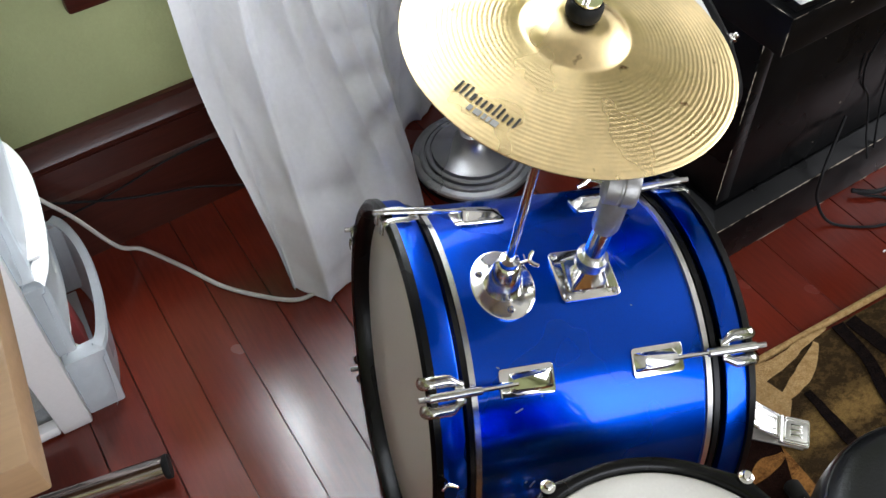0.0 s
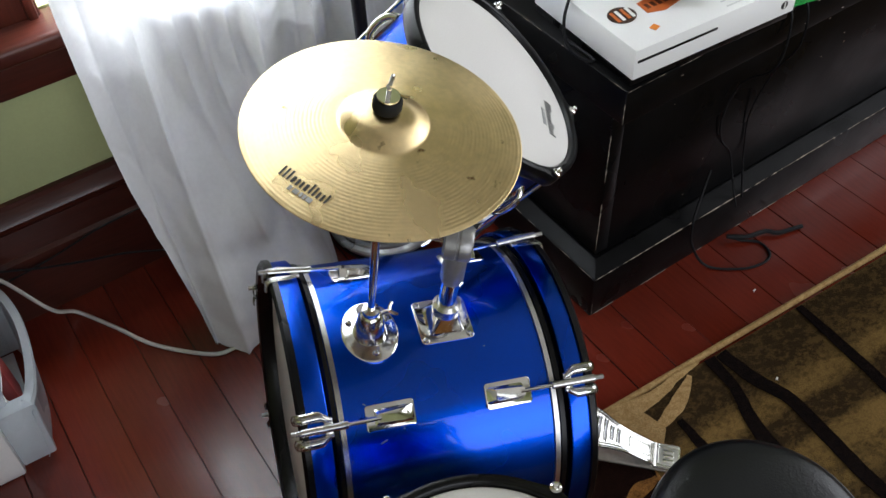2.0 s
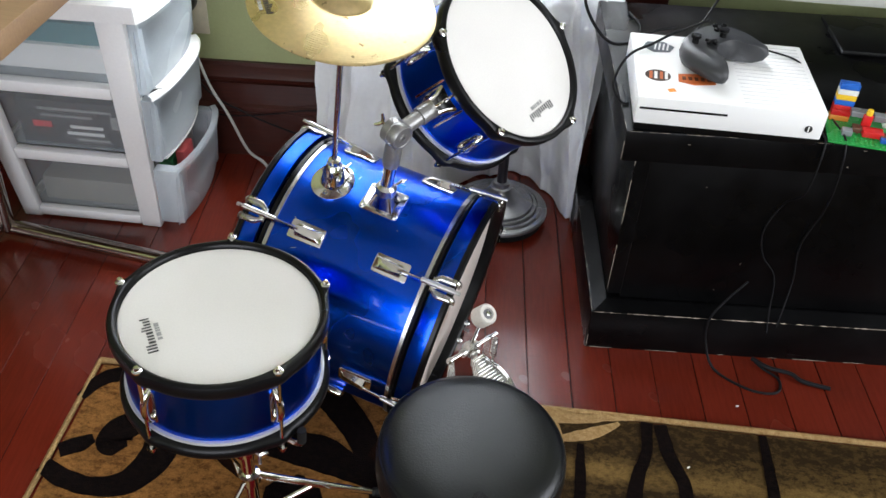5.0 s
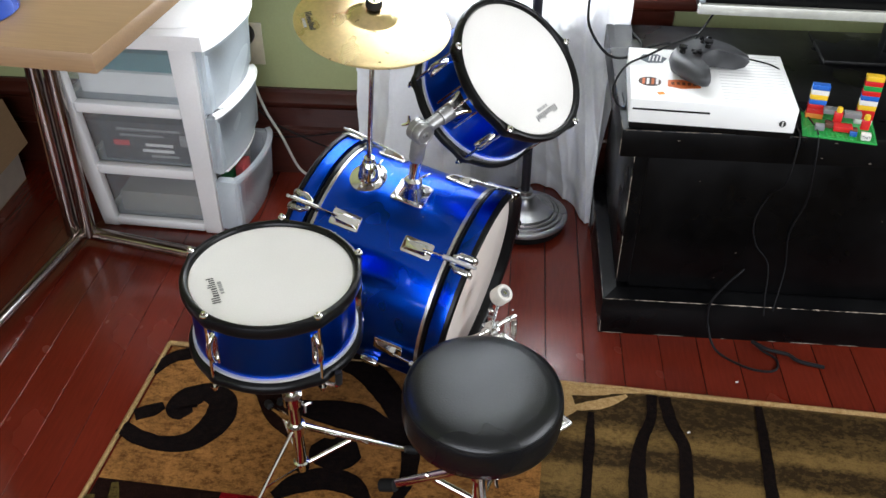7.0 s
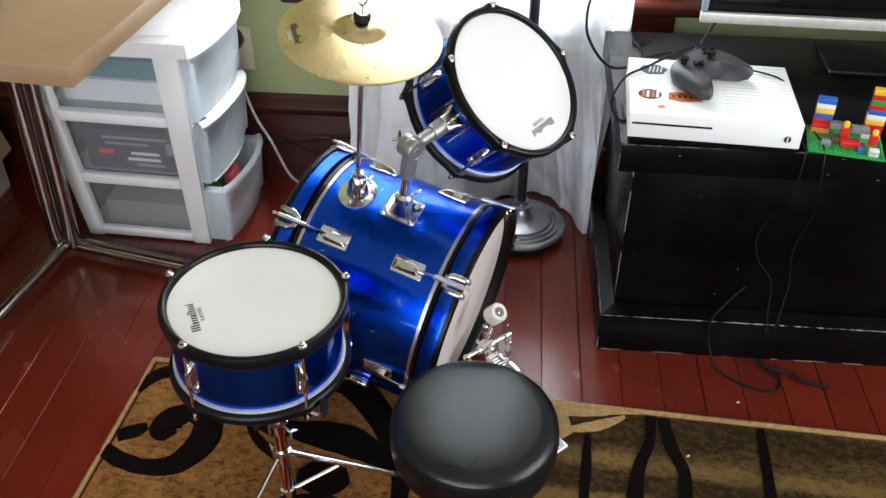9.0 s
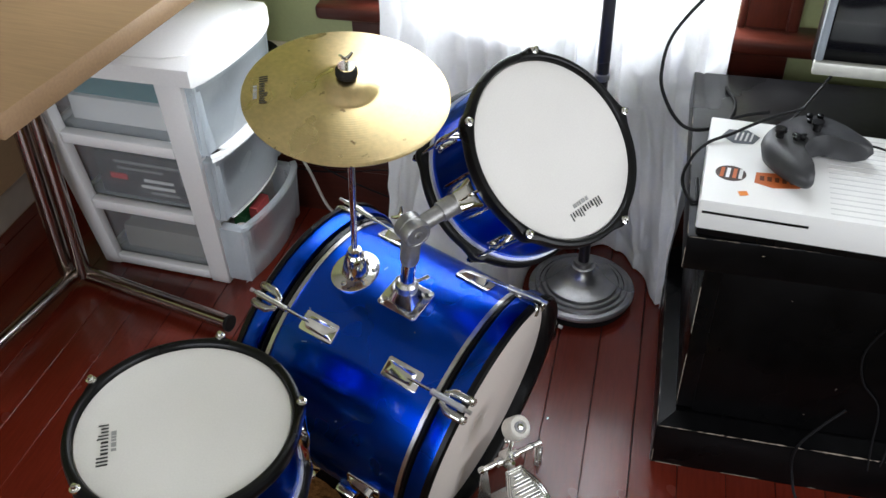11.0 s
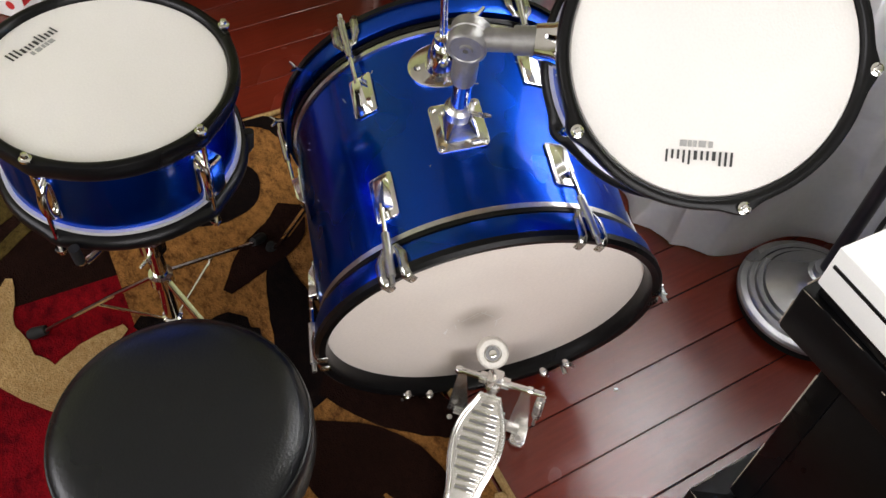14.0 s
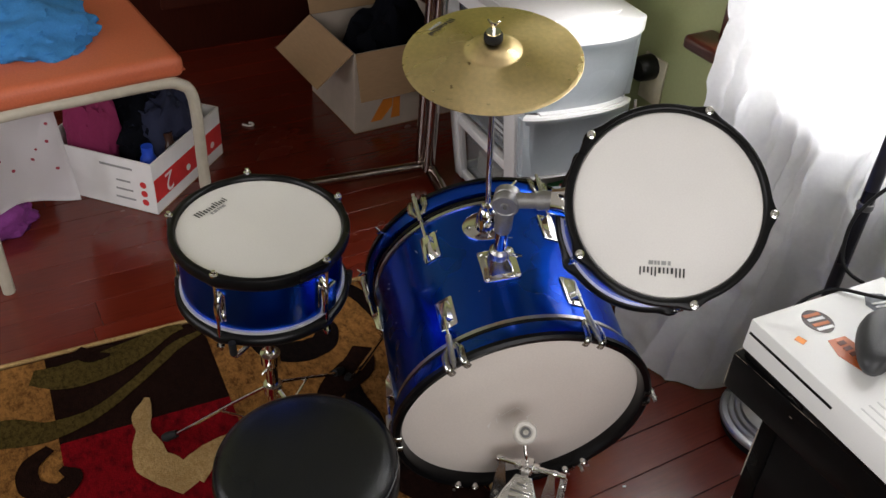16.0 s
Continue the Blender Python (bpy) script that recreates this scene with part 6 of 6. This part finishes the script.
field("gold_field", 0.012, 0.82, -0.012, -0.37, GOLD)
field("red_field", 0.248, 0.82, -0.37, -0.68, REDP)
field("brown_field", 0.012, 0.248, -0.37, -0.68, BROWNP)
field("gold_field", 0.012, 0.82, -0.68, -1.2, GOLD)
field("striped_field", 0.82, RW - 0.012, -0.012, -1.2, STRIPED)
field("brown_field", 0.012, RW - 0.012, -1.2, -RD + 0.012, BROWNP)
for p, q in (((0, 0), (RW, 0)), ((RW, 0), (RW, -RD)), ((RW, -RD), (0, -RD)), ((0, -RD), (0, 0))):
    a, c = Vector((*p, 0.005)), Vector((*q, 0.005))
    part("binding", tube([a.lerp(c, k / 30) for k in range(31)], 0.0062, 8, flat=0.8), TAN, rug, "beige bound edge")
RI = rug.matrix_basis.inverted()
LEVEL = [0.0082]


def ribbon(name, pts, widths, material, world=True):
    """A flat tuft of pattern of changing width along a line."""
    n = 6
    line = smooth_line([(RI @ Vector((*p, 0)) if world else Vector((*p, 0))) for p in pts], n)
    ws = smooth_line([(w2, 0, 0) for w2 in widths], n)
    LEVEL[0] += 0.00006
    b = bmesh.new()
    rows = []
    for i, p in enumerate(line):
        way = (line[min(i + 1, len(line) - 1)] - line[max(i - 1, 0)]).normalized()
        side = Vector((-way.y, way.x, 0))
        h = max(0.001, ws[i].x / 2)
        j = 0.0022 * noise.noise((p.x * 55, p.y * 55, 4))
        rows.append((b.verts.new((p.x + side.x * (h + j), p.y + side.y * (h + j), LEVEL[0])), b.verts.new((p.x - side.x * (h - j), p.y - side.y * (h - j), LEVEL[0]))))
    for r, q in zip(rows, rows[1:]):
        b.faces.new((r[0], q[0], q[1], r[1]))
    g = bmesh.ops.extrude_face_region(b, geom=b.faces[:])
    bmesh.ops.translate(b, vec=(0, 0, 0.0012), verts=[v for v in g["geom"] if isinstance(v, bmesh.types.BMVert)])
    return part(name, b, material, rug, smooth=0)


# scrolls on the gold field
ribbon("scroll", [(-0.945, -0.365), (-0.905, -0.388), (-0.85, -0.402), (-0.795, -0.388), (-0.763, -0.335), (-0.768, -0.282), (-0.805, -0.262), (-0.838, -0.28), (-0.845, -0.31), (-0.828, -0.328)], [0.03, 0.034, 0.036, 0.05, 0.062, 0.056, 0.05, 0.06, 0.06, 0.03], BLACKP)
ribbon("scroll", [(-0.935, -0.215), (-0.915, -0.175), (-0.885, -0.155), (-0.84, -0.145), (-0.78, -0.15)], [0.02, 0.03, 0.036, 0.036, 0.01], BLACKP)
ribbon("scroll", [(-0.93, -0.335), (-0.90, -0.318), (-0.88, -0.305)], [0.03, 0.034, 0.02], BLACKP)
ribbon("scroll", [(-0.66, -0.265), (-0.60, -0.286), (-0.54, -0.295), (-0.48, -0.308), (-0.43, -0.335), (-0.385, -0.37)], [0.01, 0.04, 0.066, 0.072, 0.05, 0.012], BLACKP)
ribbon("scroll", [(-0.56, -0.14), (-0.50, -0.165), (-0.45, -0.215), (-0.405, -0.29), (-0.378, -0.36), (-0.372, -0.44), (-0.39, -0.50)], [0.05, 0.06, 0.06, 0.05, 0.04, 0.03, 0.02], BLACKP)
ribbon("scroll", [(-0.555, -0.372), (-0.535, -0.39), (-0.50, -0.395), (-0.472, -0.385)], [0.03, 0.075, 0.08, 0.04], BLACKP)
ribbon("scroll", [(-0.61, -0.505), (-0.575, -0.475), (-0.523, -0.458), (-0.475, -0.468), (-0.44, -0.50)], [0.02, 0.045, 0.05, 0.045, 0.02], BLACKP)
ribbon("scroll", [(-0.72, -0.215), (-0.67, -0.25), (-0.64, -0.31), (-0.60, -0.37)], [0.04, 0.07, 0.06, 0.015], BROWNP)
ribbon("scroll", [(-0.39, -0.315), (-0.336, -0.25), (-0.285, -0.205), (-0.235, -0.17)], [0.03, 0.085, 0.075, 0.03], BROWNP)
ribbon("scroll", [(-0.35, -0.385), (-0.27, -0.335), (-0.195, -0.29), (-0.135, -0.25)], [0.03, 0.125, 0.135, 0.07], BROWNP)
ribbon("leaf", [(-0.205, -0.312), (-0.165, -0.304), (-0.128, -0.302)], [0.004, 0.024, 0.008], GOLD)
ribbon("leaf", [(-0.125, -0.195), (-0.098, -0.222), (-0.068, -0.258)], [0.025, 0.075, 0.03], TAN)
ribbon("leaf", [(-0.135, -0.178), (-0.10, -0.186), (-0.03, -0.193), (0.025, -0.187), (0.079, -0.186)], [0.012, 0.035, 0.022, 0.014, 0.004], TAN)
ribbon("leaf", [(-0.072, -0.241), (-0.034, -0.233), (0.004, -0.221), (0.047, -0.197)], [0.01, 0.022, 0.024, 0.008], TAN)
# vine on the red field
ribbon("vine", [(-0.38, -0.60), (-0.342, -0.628), (-0.29, -0.640), (-0.25, -0.635)], [0.012, 0.03, 0.026, 0.01], TAN)
ribbon("vine", [(-0.30, -0.585), (-0.27, -0.595), (-0.23, -0.60)], [0.01, 0.022, 0.01], TAN)
ribbon("vine", [(-0.768, -0.645), (-0.728, -0.665), (-0.69, -0.672), (-0.655, -0.676), (-0.61, -0.675), (-0.57, -0.652), (-0.525, -0.632)], [0.010, 0.036, 0.027, 0.05, 0.062, 0.062, 0.035], TAN)
ribbon("vine", [(-0.552, -0.628), (-0.578, -0.592), (-0.595, -0.558), (-0.608, -0.522)], [0.066, 0.052, 0.036, 0.012], TAN)
# olive leaves on the dark field
ribbon("leaf", [(-0.80, -1.0), (-0.79, -0.90), (-0.762, -0.83), (-0.772, -0.74), (-0.825, -0.645), (-0.885, -0.56), (-0.905, -0.50)], [0.05, 0.07, 0.05, 0.028, 0.022, 0.024, 0.012], OLIVE)
ribbon("leaf", [(-0.915, -0.83), (-0.892, -0.77), (-0.895, -0.70), (-0.912, -0.63), (-0.935, -0.57), (-0.94, -0.53)], [0.04, 0.07, 0.075, 0.06, 0.035, 0.015], OLIVE)
ribbon("scroll", [(-0.955, -0.74), (-0.925, -0.715), (-0.918, -0.68)], [0.03, 0.032, 0.008], BROWNP)
ribbon("scroll", [(-0.72, -0.83), (-0.69, -0.872), (-0.642, -0.872), (-0.615, -0.835), (-0.64, -0.805), (-0.665, -0.822)], [0.02, 0.035, 0.04, 0.04, 0.03, 0.012], BROWNP)
# dark reeds across the striped field
ribbon("reed", [(-0.028, -0.25), (-0.034, -0.33), (-0.045, -0.44), (-0.06, -0.62), (-0.05, -0.9)], [0.012, 0.02, 0.018, 0.022, 0.016], BLACKP)
ribbon("reed", [(0.098, -0.192), (0.088, -0.26), (0.06, -0.34), (0.048, -0.44), (0.052, -0.62), (0.04, -0.9)], [0.022, 0.02, 0.026, 0.034, 0.03, 0.02], BLACKP)
ribbon("reed", [(0.122, -0.196), (0.128, -0.26), (0.146, -0.33), (0.136, -0.44), (0.132, -0.56), (0.15, -0.9)], [0.024, 0.026, 0.024, 0.026, 0.024, 0.02], BLACKP)
ribbon("reed", [(0.308, -0.206), (0.302, -0.29), (0.294, -0.38), (0.29, -0.46), (0.30, -0.7), (0.29, -1.0)], [0.014, 0.02, 0.022, 0.024, 0.02, 0.02], BLACKP)
ribbon("reed", [(0.62, -0.22), (0.60, -0.34), (0.63, -0.5), (0.60, -0.8)], [0.02, 0.026, 0.024, 0.02], BLACKP)


# ---- floor boards ----
BW = 0.0825
n0 = int((XW + 0.1985) / BW) - 1
fl = thing("floor", (0, 0, 0), 0, "worn reddish brown glossy wooden floorboards", "floor", kind="structure")
part("subfloor", box((XE - XW + 0.2, YN - YS + 0.2, 0.02), ((XE + XW) / 2, (YN + YS) / 2, -0.0165)), GAP, fl)
rng = random.Random(5)
plank = {}
x = -0.1985 + n0 * BW
while x < XE:
    y, first = YS - 0.05, rng.uniform(0.8, 2.4)
    gap = rng.choice((0.0008, 0.0010, 0.0022))
    while y < YN:
        ln = first or rng.choice((2.4, 2.9, 3.4))
        first = 0
        ln = round(min(ln, YN + 0.05 - y), 3)
        if ln < 0.02:
            break
        key = (ln, gap)
        if key not in plank:
            plank[key] = mesh("floorboard", box((BW - gap, ln - 0.0008, 0.018), (0, 0, -0.009), 0.0005, 1), FLOOR, 0)
        ob = new("floorboard", plank[key])
        ob.parent = fl
        ob.location = (x + BW / 2, y + ln / 2, rng.uniform(-0.0004, 0))
        y += ln
    x += BW
